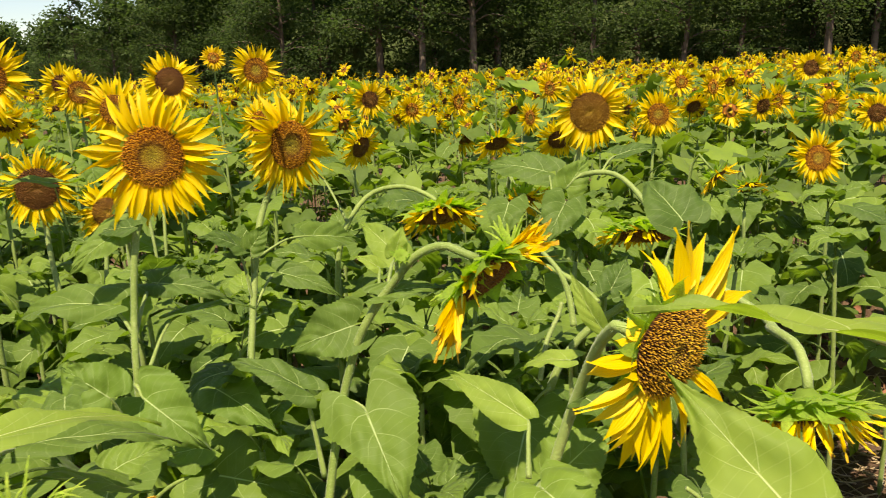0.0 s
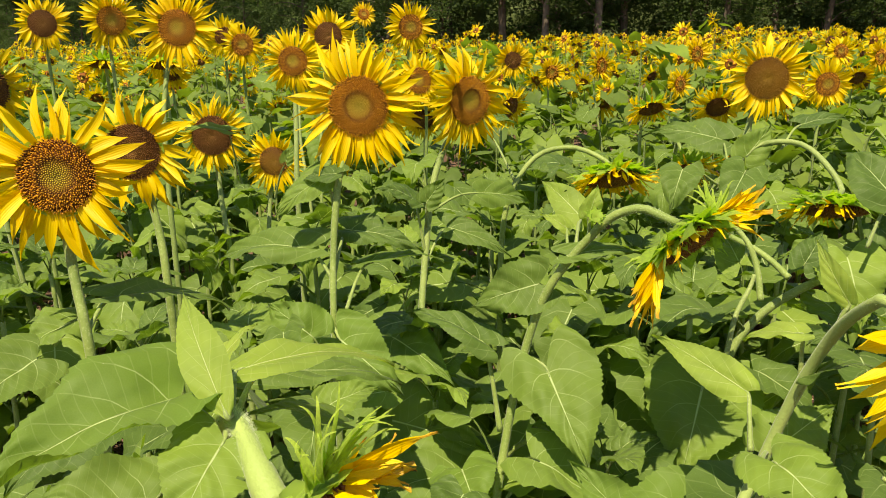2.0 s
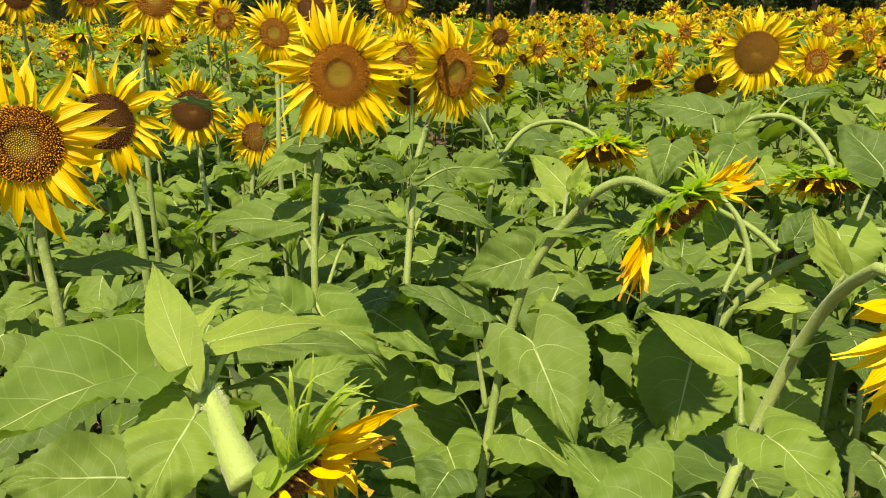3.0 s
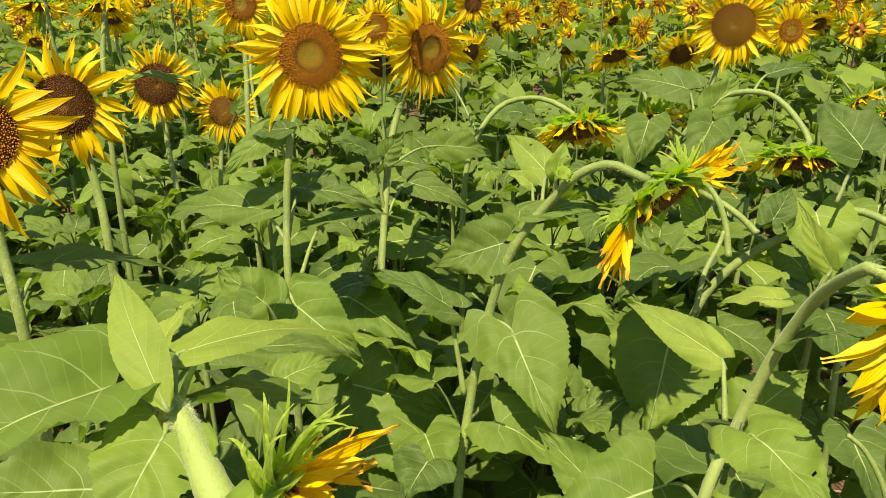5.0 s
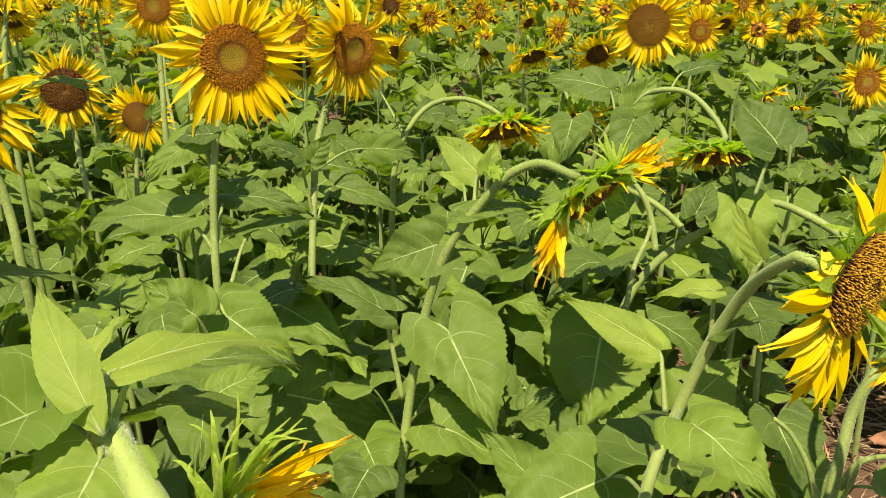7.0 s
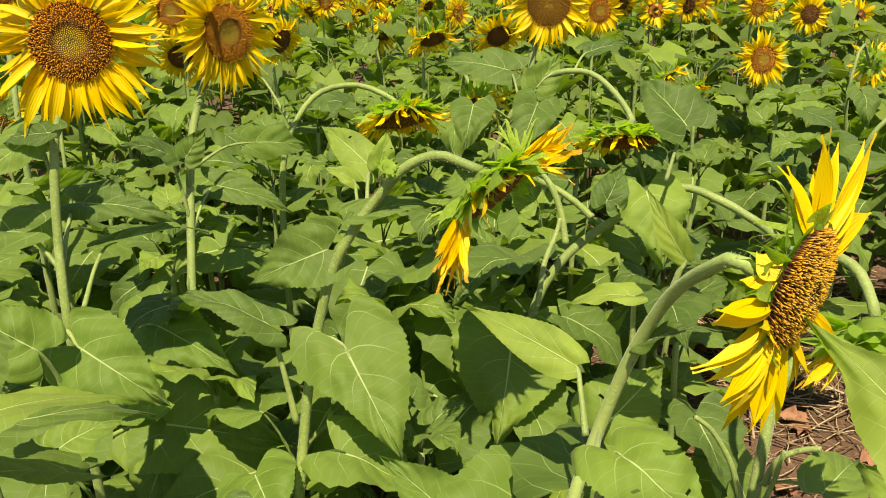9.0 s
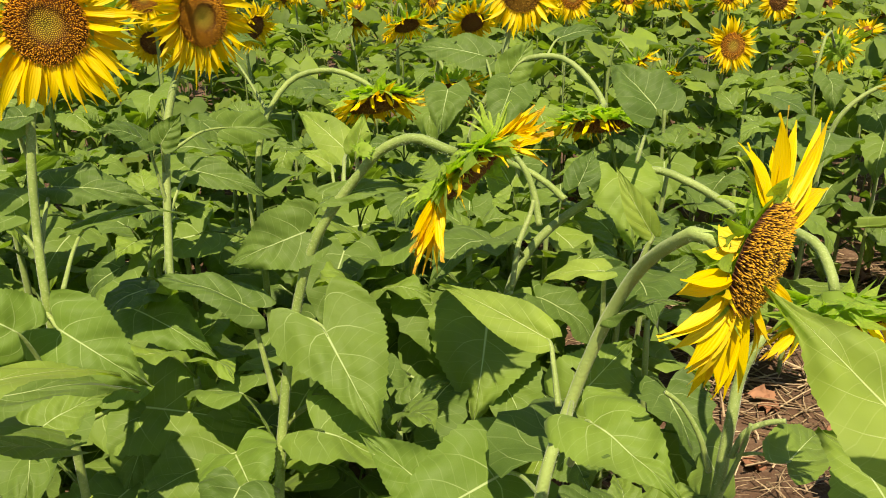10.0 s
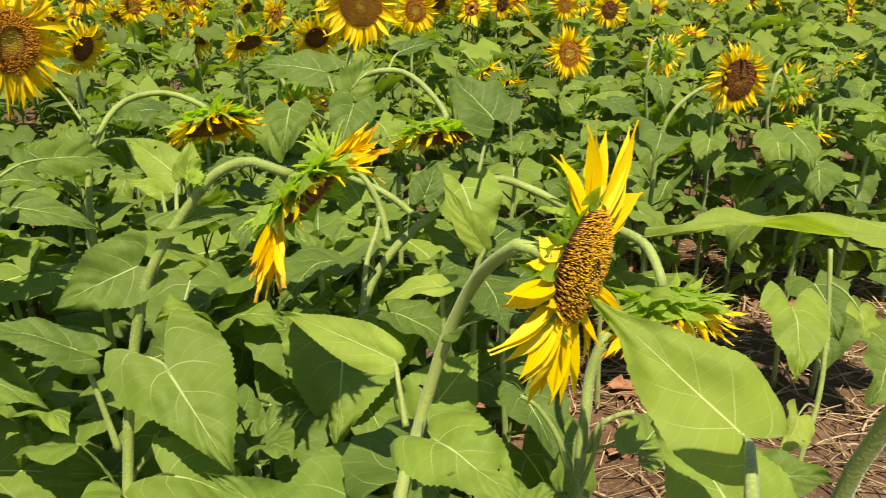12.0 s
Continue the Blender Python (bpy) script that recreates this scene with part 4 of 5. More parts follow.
# second flower
plant = sunflower(-0.421, 1.452, "tall sunflower turned aside with an open yellow head")
line = [(-0.421, 1.452, -0.020), (-0.421, 1.452, 0.727), (-0.432, 1.560, 0.945), (-0.428, 1.640, 1.109), (-0.401, 1.687, 1.204), (-0.380, 1.698, 1.258), (-0.376, 1.689, 1.269)]
add_stem(plant, line, 0.0080, 0.0065, 10)
add_low_leaves(plant, line, 6, 22, 0.20, 0.62)
add_head(plant, (-0.358, 1.673, 1.269), (0.740, -0.660, 0.000), 0.049, 0.070, count=78, seed=2, tilt=0.0, sag=0.48, florets=1150, loose=0.34, wide=1.0)
add_leaf(plant, (-0.455, 1.573, 1.078), (-0.518, 1.523, 1.110), 0.065, (0.000, -0.500, 0.800), root=(-0.433, 1.568, 0.966))
add_leaf(plant, (-0.428, 1.574, 1.073), (-0.394, 1.594, 1.119), 0.050, (0.300, -0.800, 0.500), root=(-0.434, 1.586, 1.019))
add_leaf(plant, (-0.337, 1.690, 1.071), (-0.243, 1.794, 1.031), 0.080, (0.000, -0.700, 0.600), root=(-0.428, 1.617, 1.045))
add_leaf(plant, (-0.405, 1.658, 1.000), (-0.264, 1.653, 0.944), 0.070, (0.000, -0.600, 0.800), root=(-0.430, 1.560, 0.945))

# near flower
plant = sunflower(-0.710, 0.881, "large open sunflower with long yellow petals close to the path")
line = [(-0.710, 0.881, -0.020), (-0.710, 0.881, 1.027), (-0.732, 0.900, 1.108), (-0.740, 0.907, 1.188), (-0.739, 0.907, 1.224), (-0.736, 0.909, 1.240)]
add_stem(plant, line, 0.0080, 0.0065, 10)
add_low_leaves(plant, line, 6, 32, 0.20, 0.62)
add_head(plant, (-0.726, 0.889, 1.242), (0.420, -0.900, 0.080), 0.045, 0.076, count=46, seed=3, tilt=0.12, sag=0.2, wide=1.25, florets=950)
add_leaf(plant, (-0.716, 0.944, 1.063), (-0.603, 1.064, 1.019), 0.060, (0.000, -0.150, 1.000), root=(-0.711, 0.884, 1.038))
add_leaf(plant, (-0.760, 0.926, 1.035), (-0.795, 0.857, 1.011), 0.080, (0.000, -0.500, 0.800), root=(-0.714, 0.883, 1.038))

# flower behind
plant = sunflower(-0.778, 1.172, "sunflower with a dark brown disc and ragged yellow petals")
line = [(-0.778, 1.172, -0.020), (-0.778, 1.172, 1.013), (-0.796, 1.192, 1.095), (-0.822, 1.203, 1.187), (-0.831, 1.199, 1.217), (-0.828, 1.205, 1.226)]
add_stem(plant, line, 0.0080, 0.0065, 10)
add_low_leaves(plant, line, 6, 40, 0.20, 0.62)
add_head(plant, (-0.822, 1.183, 1.227), (0.250, -0.950, 0.050), 0.045, 0.066, count=56, dark=True, seed=4, sag=0.32, florets=900, loose=0.38, wide=1.15)

# dark flower
plant = sunflower(-1.148, 2.051, "sunflower with a dark disc half covered by a leaf")
line = [(-1.148, 2.051, -0.020), (-1.148, 2.051, 0.805), (-1.179, 2.086, 0.947), (-1.207, 2.127, 1.105), (-1.204, 2.121, 1.129)]
add_stem(plant, line, 0.0090, 0.0070, 10)
add_low_leaves(plant, line, 6, 46, 0.20, 0.62)
add_head(plant, (-1.194, 2.095, 1.132), (0.350, -0.900, 0.100), 0.056, 0.064, count=64, dark=True, seed=5, sag=0.35, florets=700, loose=0.34)
add_leaf(plant, (-1.108, 2.026, 1.155), (-1.213, 1.984, 1.165), 0.050, (0.000, -0.300, 0.900), root=(-1.101, 2.067, 1.002))

# small flower
plant = sunflower(-1.080, 2.165, "small sunflower with a browning disc and pale petals")
line = [(-1.080, 2.165, -0.020), (-1.080, 2.165, 0.777), (-1.084, 2.208, 0.925), (-1.077, 2.229, 1.025), (-1.064, 2.217, 1.042)]
add_stem(plant, line, 0.0080, 0.0060, 10)
add_low_leaves(plant, line, 6, 53, 0.20, 0.62)
add_head(plant, (-1.057, 2.197, 1.044), (0.300, -0.920, 0.100), 0.043, 0.060, count=58, dark='gold', seed=6, sag=0.3, florets=380)
add_leaf(plant, (-0.979, 2.112, 1.059), (-0.958, 2.131, 1.105), 0.040, (0.200, -0.900, 0.400), root=(-1.048, 2.166, 0.935))

# flower at the back
plant = sunflower(-0.863, 1.918, "open sunflower partly hidden behind a taller one")
line = [(-0.863, 1.918, -0.020), (-0.863, 1.918, 1.036), (-0.875, 1.966, 1.204), (-0.882, 1.987, 1.316), (-0.874, 1.973, 1.341)]
add_stem(plant, line, 0.0080, 0.0060, 10)
add_low_leaves(plant, line, 6, 60, 0.20, 0.62)
add_head(plant, (-0.869, 1.955, 1.342), (0.250, -0.960, 0.050), 0.037, 0.056, count=60, seed=7, florets=420)

# upper flower
plant = sunflower(-1.162, 1.800, "open sunflower high above the others")
line = [(-1.162, 1.800, -0.020), (-1.162, 1.800, 1.050), (-1.183, 1.857, 1.254), (-1.171, 1.896, 1.377), (-1.140, 1.888, 1.425)]
add_stem(plant, line, 0.0080, 0.0060, 10)
add_low_leaves(plant, line, 6, 66, 0.20, 0.62)
add_head(plant, (-1.132, 1.867, 1.428), (0.350, -0.930, 0.100), 0.045, 0.066, count=64, seed=8, florets=480)

# far right flower
plant = sunflower(0.269, 2.320, "open sunflower with a dark ripening disc and full ring of petals")
line = [(0.269, 2.320, -0.020), (0.269, 2.320, 0.998), (0.289, 2.364, 1.116), (0.319, 2.383, 1.251), (0.328, 2.377, 1.271)]
add_stem(plant, line, 0.0100, 0.0080, 10)
add_low_leaves(plant, line, 6, 72, 0.20, 0.62)
add_head(plant, (0.327, 2.349, 1.273), (-0.050, -1.000, 0.050), 0.056, 0.070, count=66, dark='gold', seed=9, florets=900, loose=0.30, sag=0.32, wide=1.15)

# bowed flower
fan = random.Random(3)
BOWED_TIPS = []
for x, y, z, breadth in ((-0.022, 1.150, 1.037, 0.016), (-0.018, 1.150, 1.024, 0.016), (-0.014, 1.150, 1.006, 0.016), (-0.009, 1.150, 1.018, 0.016), (-0.002, 1.150, 1.006, 0.016), (0.002, 1.150, 0.998, 0.016), (0.006, 1.150, 0.994, 0.016), (0.009, 1.150, 1.010, 0.016), (0.009, 1.150, 1.025, 0.016), (0.001, 1.150, 1.023, 0.016), (-0.009, 1.150, 1.033, 0.016),
                         (0.145, 1.200, 1.197, 0.017), (0.129, 1.200, 1.187, 0.017), (0.139, 1.200, 1.178, 0.017), (0.157, 1.200, 1.174, 0.017), (0.168, 1.200, 1.162, 0.017), (0.149, 1.200, 1.155, 0.017), (0.140, 1.200, 1.148, 0.017),
                         (0.162, 1.170, 1.132, 0.017), (0.122, 1.170, 1.146, 0.017), (0.107, 1.170, 1.135, 0.017), (0.077, 1.170, 1.120, 0.014),
                         (0.046, 1.150, 1.089, 0.012), (0.035, 1.150, 1.117, 0.012), (0.051, 1.150, 1.121, 0.012), (0.026, 1.150, 1.113, 0.012)):
    for _ in range(2):
        BOWED_TIPS.append(((x + fan.gauss(0, 0.005), y + fan.gauss(0, 0.010), z + fan.gauss(0, 0.005)), breadth * fan.uniform(0.8, 1.15)))
BOWED_WHIPS = [(p, fan.uniform(0.009, 0.013)) for p in ((0.082, 1.250, 1.195), (0.070, 1.250, 1.184), (0.095, 1.250, 1.179), (0.118, 1.250, 1.187), (0.125, 1.250, 1.195), (0.052, 1.250, 1.166), (0.107, 1.250, 1.176), (0.060, 1.250, 1.174), (0.079, 1.250, 1.173), (0.113, 1.250, 1.166),
               (-0.036, 1.215, 1.054), (-0.028, 1.215, 1.063), (-0.020, 1.215, 1.033), (-0.014, 1.215, 1.044), (-0.003, 1.215, 1.053), (0.004, 1.215, 1.061))]
plant = sunflower(-0.225, 1.182, "bowed sunflower with wilting orange petals and pale green bracts")
line = [(-0.225, 1.182, -0.020), (-0.225, 1.182, 0.594), (-0.213, 1.236, 0.742), (-0.189, 1.267, 0.881), (-0.153, 1.279, 0.994), (-0.092, 1.275, 1.084), (-0.051, 1.263, 1.129), (-0.010, 1.252, 1.145), (0.022, 1.242, 1.135), (0.043, 1.236, 1.127)]
add_stem(plant, line, 0.0080, 0.0068, 10)
add_low_leaves(plant, line, 6, 78, 0.20, 0.62)
hairs(plant, line, 0.0070, 3000, 0.0026)
add_head(plant, (0.061, 1.223, 1.106), (0.620, -0.420, -0.660), 0.054, 0.080, count=0, dark=True, wilt=1.0, seed=10, bracts=120, bract_width=2.0, bract_length=1.0, bract_tilt=0.75, sag=0.5, florets=700, label='wilting head with orange petals', tips=BOWED_TIPS, whip_tips=BOWED_WHIPS)
add_leaf(plant, (-0.148, 1.242, 0.876), (-0.070, 1.122, 0.768), 0.168, (-0.050, -0.720, 0.700), root=(-0.189, 1.267, 0.881), lobe=0.32, arch=0.03, fold=0.2, ripple=0.05, slim=0.42)
add_leaf(plant, (-0.110, 1.433, 1.086), (-0.190, 1.507, 1.139), 0.062, (-0.100, -0.750, 0.650), root=(-0.110, 1.283, 1.054), young=True)
add_leaf(plant, (-0.168, 1.300, 1.000), (-0.280, 1.274, 0.962), 0.100, (0.000, -0.850, 0.500), root=(-0.181, 1.280, 0.915))
add_leaf(plant, (-0.255, 1.266, 0.901), (-0.395, 1.287, 0.945), 0.075, (0.000, -0.200, 1.000), root=(-0.223, 1.239, 0.755), stalk=0.0042)
line = [(-0.244, 1.347, 0.613), (-0.219, 1.350, 0.654), (-0.185, 1.347, 0.682), (-0.150, 1.348, 0.692)]
add_stem(plant, line, 0.0052, 0.0040, 8, "petiole")
line = [(-0.216, 1.266, 0.607), (-0.192, 1.288, 0.639), (-0.163, 1.309, 0.673)]
add_stem(plant, line, 0.0032, 0.0026, 6, "withered_stalk")
add_leaf(plant, (-0.120, 1.283, 1.057), (-0.005, 1.299, 1.063), 0.045, (0.000, -0.500, 0.850), root=(-0.149, 1.281, 0.998))
add_leaf(plant, (-0.129, 1.346, 1.087), (-0.172, 1.349, 1.109), 0.030, (0.000, -0.600, 0.800), root=(-0.120, 1.279, 1.046), young=True)
add_leaf(plant, (-0.089, 1.270, 1.129), (-0.077, 1.286, 1.173), 0.035, (0.300, -0.900, 0.300), root=(-0.088, 1.276, 1.088), young=True)
add_leaf(plant, (-0.257, 1.095, 0.719), (-0.279, 1.031, 0.696), 0.100, (0.000, -0.500, 0.850), root=(-0.221, 1.195, 0.629))
add_head(plant, (-0.078, 1.260, 1.129), (0.200, -0.700, 0.700), 0.010, 0.010, count=0, florets=0, bracts=22, bract_length=1.3, bract_tilt=0.5, seed=33, label='small closed bud')

# nodding flower
plant = sunflower(-0.300, 1.799, "nodding sunflower hanging face down on an arched stem")
line = [(-0.300, 1.799, -0.020), (-0.300, 1.799, 1.004), (-0.271, 1.831, 1.086), (-0.223, 1.854, 1.135), (-0.147, 1.846, 1.149), (-0.082, 1.824, 1.126), (-0.066, 1.803, 1.116)]
add_stem(plant, line, 0.0078, 0.0056, 10)
add_low_leaves(plant, line, 6, 99, 0.20, 0.62)
add_head(plant, (-0.062, 1.793, 1.092), (0.150, -0.420, -0.900), 0.060, 0.052, count=64, wide=1.05, dark=True, wilt=1.0, seed=11, tilt=0.45, loose=0.25, bracts=84, bract_width=1.25, bract_length=0.85, bract_tilt=0.25, sag=0.35, label='drooping head with orange petals')
add_leaf(plant, (-0.388, 1.940, 1.190), (-0.284, 1.851, 1.207), 0.060, (0.000, -0.500, 0.800), root=(-0.283, 1.826, 1.074))

# arched flower
plant = sunflower(0.140, 1.971, "sunflower bowed low on a long arched stem")
line = [(0.140, 1.971, -0.020), (0.140, 1.971, 0.927), (0.189, 1.964, 1.071), (0.256, 1.944, 1.146), (0.335, 1.904, 1.158), (0.385, 1.853, 1.118), (0.408, 1.807, 1.072), (0.382, 1.774, 1.071)]
add_stem(plant, line, 0.0078, 0.0060, 10)
add_low_leaves(plant, line, 6, 106, 0.20, 0.62)
add_head(plant, (0.380, 1.763, 1.045), (-0.050, -0.330, -0.940), 0.066, 0.050, count=58, wide=1.05, gaps=((190, 330),), dark=True, wilt=1.0, seed=12, tilt=0.5, loose=0.3, bracts=84, bract_width=1.25, bract_length=0.85, bract_tilt=0.25, sag=0.35, label='drooping head with ragged petals')
add_leaf(plant, (0.231, 1.933, 1.122), (0.286, 1.965, 1.194), 0.080, (-0.300, -0.700, -0.300), root=(0.267, 1.937, 1.153))
add_leaf(plant, (0.362, 2.024, 1.187), (0.466, 2.040, 1.198), 0.060, (0.000, -0.500, 0.900), root=(0.303, 1.927, 1.142))
add_leaf(plant, (0.194, 2.094, 1.138), (0.023, 2.134, 1.153), 0.110, (0.000, -0.600, 0.750), root=(0.202, 1.967, 1.077))
add_leaf(plant, (0.093, 1.907, 1.094), (0.066, 1.823, 1.015), 0.100, (-0.100, -0.800, 0.500), root=(0.176, 1.956, 1.053))
add_leaf(plant, (0.224, 1.871, 1.101), (0.170, 1.781, 1.014), 0.100, (0.000, -0.800, 0.500), root=(0.176, 1.951, 1.041))
add_leaf(plant, (0.274, 1.862, 1.060), (0.302, 1.788, 0.990), 0.100, (0.100, -0.700, 0.600), root=(0.189, 1.957, 1.053))

# bent flower
plant = sunflower(0.101, 0.899, "bent sunflower facing aside with ragged upright petals")
line = [(0.101, 0.899, -0.020), (0.101, 0.899, 0.842), (0.130, 0.927, 0.918), (0.159, 0.921, 1.019), (0.179, 0.886, 1.099), (0.188, 0.829, 1.149), (0.197, 0.799, 1.168), (0.219, 0.798, 1.150)]
add_stem(plant, line, 0.0084, 0.0060, 10, "stem", NECK)
add_low_leaves(plant, line, 6, 118, 0.20, 0.62)
hairs(plant, line, 0.0066, 1400, 0.0026)
fan = random.Random(5)
BENT_TIPS = []
for x, y, z, breadth in ((0.248, 0.785, 1.274, 0.026), (0.266, 0.796, 1.268, 0.022), (0.302, 0.815, 1.262, 0.018), (0.300, 0.814, 1.232, 0.022), (0.322, 0.828, 1.209, 0.024), (0.214, 0.766, 1.257, 0.018), (0.254, 0.780, 1.186, 0.018),
                         (0.181, 0.748, 1.186, 0.022), (0.161, 0.737, 1.148, 0.020), (0.155, 0.732, 1.100, 0.022), (0.170, 0.740, 1.085, 0.020), (0.185, 0.752, 1.062, 0.022), (0.197, 0.758, 1.047, 0.018), (0.210, 0.764, 1.034, 0.022),
                         (0.225, 0.772, 1.025, 0.020), (0.240, 0.784, 1.018, 0.018), (0.214, 0.768, 1.104, 0.016), (0.275, 0.803, 1.043, 0.013), (0.270, 0.800, 1.062, 0.013), (0.310, 0.815, 1.085, 0.012), (0.200, 0.757, 1.130, 0.016)):
    if z > 1.18:
        x, y, z = x + 0.014, y + 0.028, z - 0.009
    BENT_TIPS.append(((x, y, z), breadth * 0.85))
    BENT_TIPS.append(((x + fan.gauss(0, 0.006), y + fan.gauss(0, 0.008), z - 0.008 + fan.gauss(0, 0.006)), breadth * 0.72))
BENT_WHIPS = [(p, fan.uniform(0.007, 0.010)) for p in ((0.224, 0.812, 1.233), (0.240, 0.812, 1.228), (0.246, 0.812, 1.230), (0.236, 0.812, 1.204), (0.221, 0.812, 1.202), (0.213, 0.812, 1.194), (0.253, 0.812, 1.224), (0.231, 0.812, 1.216), (0.211, 0.812, 1.176), (0.220, 0.812, 1.159))]
add_head(plant, (0.241, 0.786, 1.149), (0.640, -0.760, -0.100), 0.047, 0.050, count=0, dark='gold', seed=18, florets=1400, bracts=56, bract_width=1.3, bract_length=0.65, bract_tilt=-0.5, tips=BENT_TIPS, whip_tips=BENT_WHIPS)
add_leaf(plant, (0.110, 0.938, 1.003), (0.004, 1.041, 1.026), 0.048, (-0.100, -0.800, 0.600), root=(0.109, 0.880, 0.960), young=True, lobe=0.08, narrow=0.3, tail=0.2)
add_leaf(plant, (0.120, 0.816, 0.986), (0.179, 0.728, 0.960), 0.086, (0.000, -0.600, 0.800), root=(0.112, 0.836, 0.924), lobe=0.26, fold=0.15, young='mid')
add_leaf(plant, (0.158, 0.924, 1.084), (0.103, 0.961, 1.058), 0.035, (0.000, -0.300, 0.950), root=(0.161, 0.924, 1.029), young=True)
add_leaf(plant, (0.170, 0.908, 1.043), (0.224, 0.873, 1.073), 0.035, (0.000, -0.200, 1.000), root=(0.159, 0.919, 1.013))
add_leaf(plant, (0.077, 1.015, 0.777), (-0.088, 0.939, 0.738), 0.150, (0.100, -0.600, 0.800), root=(0.103, 0.862, 0.850), lobe=0.3, fold=0.15, young='mid')
add_leaf(plant, (0.005, 1.032, 0.729), (-0.098, 1.071, 0.813), 0.088, (-0.100, -0.600, 0.800), holes=1, young='mid')
add_leaf(plant, (0.142, 0.945, 0.921), (0.217, 0.983, 0.976), 0.090, (0.100, -0.600, 0.800), root=(0.117, 0.868, 0.952), holes=3, lobe=0.12)
add_leaf(plant, (0.136, 0.928, 0.868), (0.153, 0.896, 0.842), 0.070, (0.000, -0.600, 0.800), root=(0.126, 0.918, 0.897))
add_leaf(plant, (0.190, 0.886, 1.134), (0.156, 0.907, 1.196), 0.026, (-0.500, -0.700, 0.450), root=(0.180, 0.886, 1.102), young=True, fold=0.35, lobe=0.08, narrow=0.5, tail=0.15, ripple=0.03)

# leafy plant
plant = sunflower(0.165, 1.516, "sunflower on a thick arching stem with a nodding head")
line = [(0.165, 1.516, -0.020), (0.165, 1.516, 0.782), (0.220, 1.530, 0.884), (0.323, 1.533, 0.964), (0.423, 1.544, 1.007), (0.480, 1.503, 0.994), (0.532, 1.457, 0.966), (0.543, 1.366, 0.956), (0.448, 1.123, 1.049), (0.459, 1.061, 1.047), (0.459, 1.026, 1.028), (0.456, 1.006, 1.011)]
add_stem(plant, line, 0.0090, 0.0062, 10)
add_low_leaves(plant, line, 6, 133, 0.20, 0.62)
add_head(plant, (0.454, 0.995, 0.986), (0.120, -0.300, -0.940), 0.052, 0.052, count=62, dark=True, wilt=1.0, seed=15, tilt=1.0, loose=0.3, wide=0.9, bracts=66, bract_width=1.05, bract_length=0.95, bract_tilt=0.1, label='heavy nodding head with green bracts')
add_leaf(plant, (0.126, 1.484, 0.761), (0.081, 1.329, 0.639), 0.215, (0.000, -0.700, 0.700), root=(0.163, 1.455, 0.819), lobe=0.32)
line = [(0.208, 1.460, 0.939), (0.200, 1.484, 0.994), (0.183, 1.502, 1.035), (0.155, 1.530, 1.064)]
add_stem(plant, line, 0.0062, 0.0045, 8, "side_branch")
line = [(0.140, 1.328, 0.888), (0.152, 1.350, 0.947), (0.176, 1.379, 0.992), (0.181, 1.386, 1.009)]
add_stem(plant, line, 0.0048, 0.0034, 8, "side_branch")
line = [(0.254, 1.479, 0.978), (0.240, 1.498, 0.990), (0.209, 1.528, 1.010), (0.163, 1.571, 1.026)]
add_stem(plant, line, 0.0062, 0.0050, 8, "side_branch")
add_leaf(plant, (0.408, 1.505, 1.122), (0.349, 1.597, 1.188), 0.120, (0.100, -0.650, 0.700), root=(0.368, 1.462, 1.043), lobe=0.2)
add_leaf(plant, (0.354, 1.517, 1.009), (0.369, 1.440, 0.897), 0.130, (0.000, -0.800, 0.500), root=(0.333, 1.534, 0.968))
add_leaf(plant, (0.312, 1.546, 1.022), (0.249, 1.568, 0.987), 0.050, (0.000, -0.400, 0.900), root=(0.318, 1.533, 0.962))
add_leaf(plant, (0.278, 1.486, 1.000), (0.317, 1.537, 1.054), 0.060, (0.000, -0.800, 0.400), root=(0.313, 1.533, 0.962))

# trodden flower
plant = sunflower(0.464, 1.220, "cut sunflower stalk with trimmed side shoots and hairy stem")
line = [(0.464, 1.220, -0.020), (0.464, 1.220, 0.528), (0.485, 1.249, 0.671), (0.502, 1.271, 0.741), (0.515, 1.272, 0.781), (0.532, 1.279, 0.808)]
add_stem(plant, line, 0.0118, 0.0086, 10)
add_low_leaves(plant, line, 2, 151, 0.15, 0.35)
hairs(plant, line, 0.0098, 2200, 0.0030)
add_leaf(plant, (0.528, 1.147, 0.666), (0.650, 1.266, 0.630), 0.090, (0.000, -0.400, 0.900), root=(0.475, 1.231, 0.619))
line = [(0.445, 1.220, 0.600), (0.426, 1.228, 0.663), (0.397, 1.244, 0.712), (0.371, 1.248, 0.734)]
add_stem(plant, line, 0.0050, 0.0038, 8, "broken_stalk")
line = [(0.480, 1.221, 0.625), (0.494, 1.215, 0.675), (0.522, 1.205, 0.697), (0.542, 1.192, 0.707)]
add_stem(plant, line, 0.0052, 0.0044, 8, "broken_stalk")
line = [(0.465, 1.205, 0.573), (0.486, 1.205, 0.645), (0.498, 1.210, 0.693)]
add_stem(plant, line, 0.0040, 0.0032, 8, "broken_stalk")

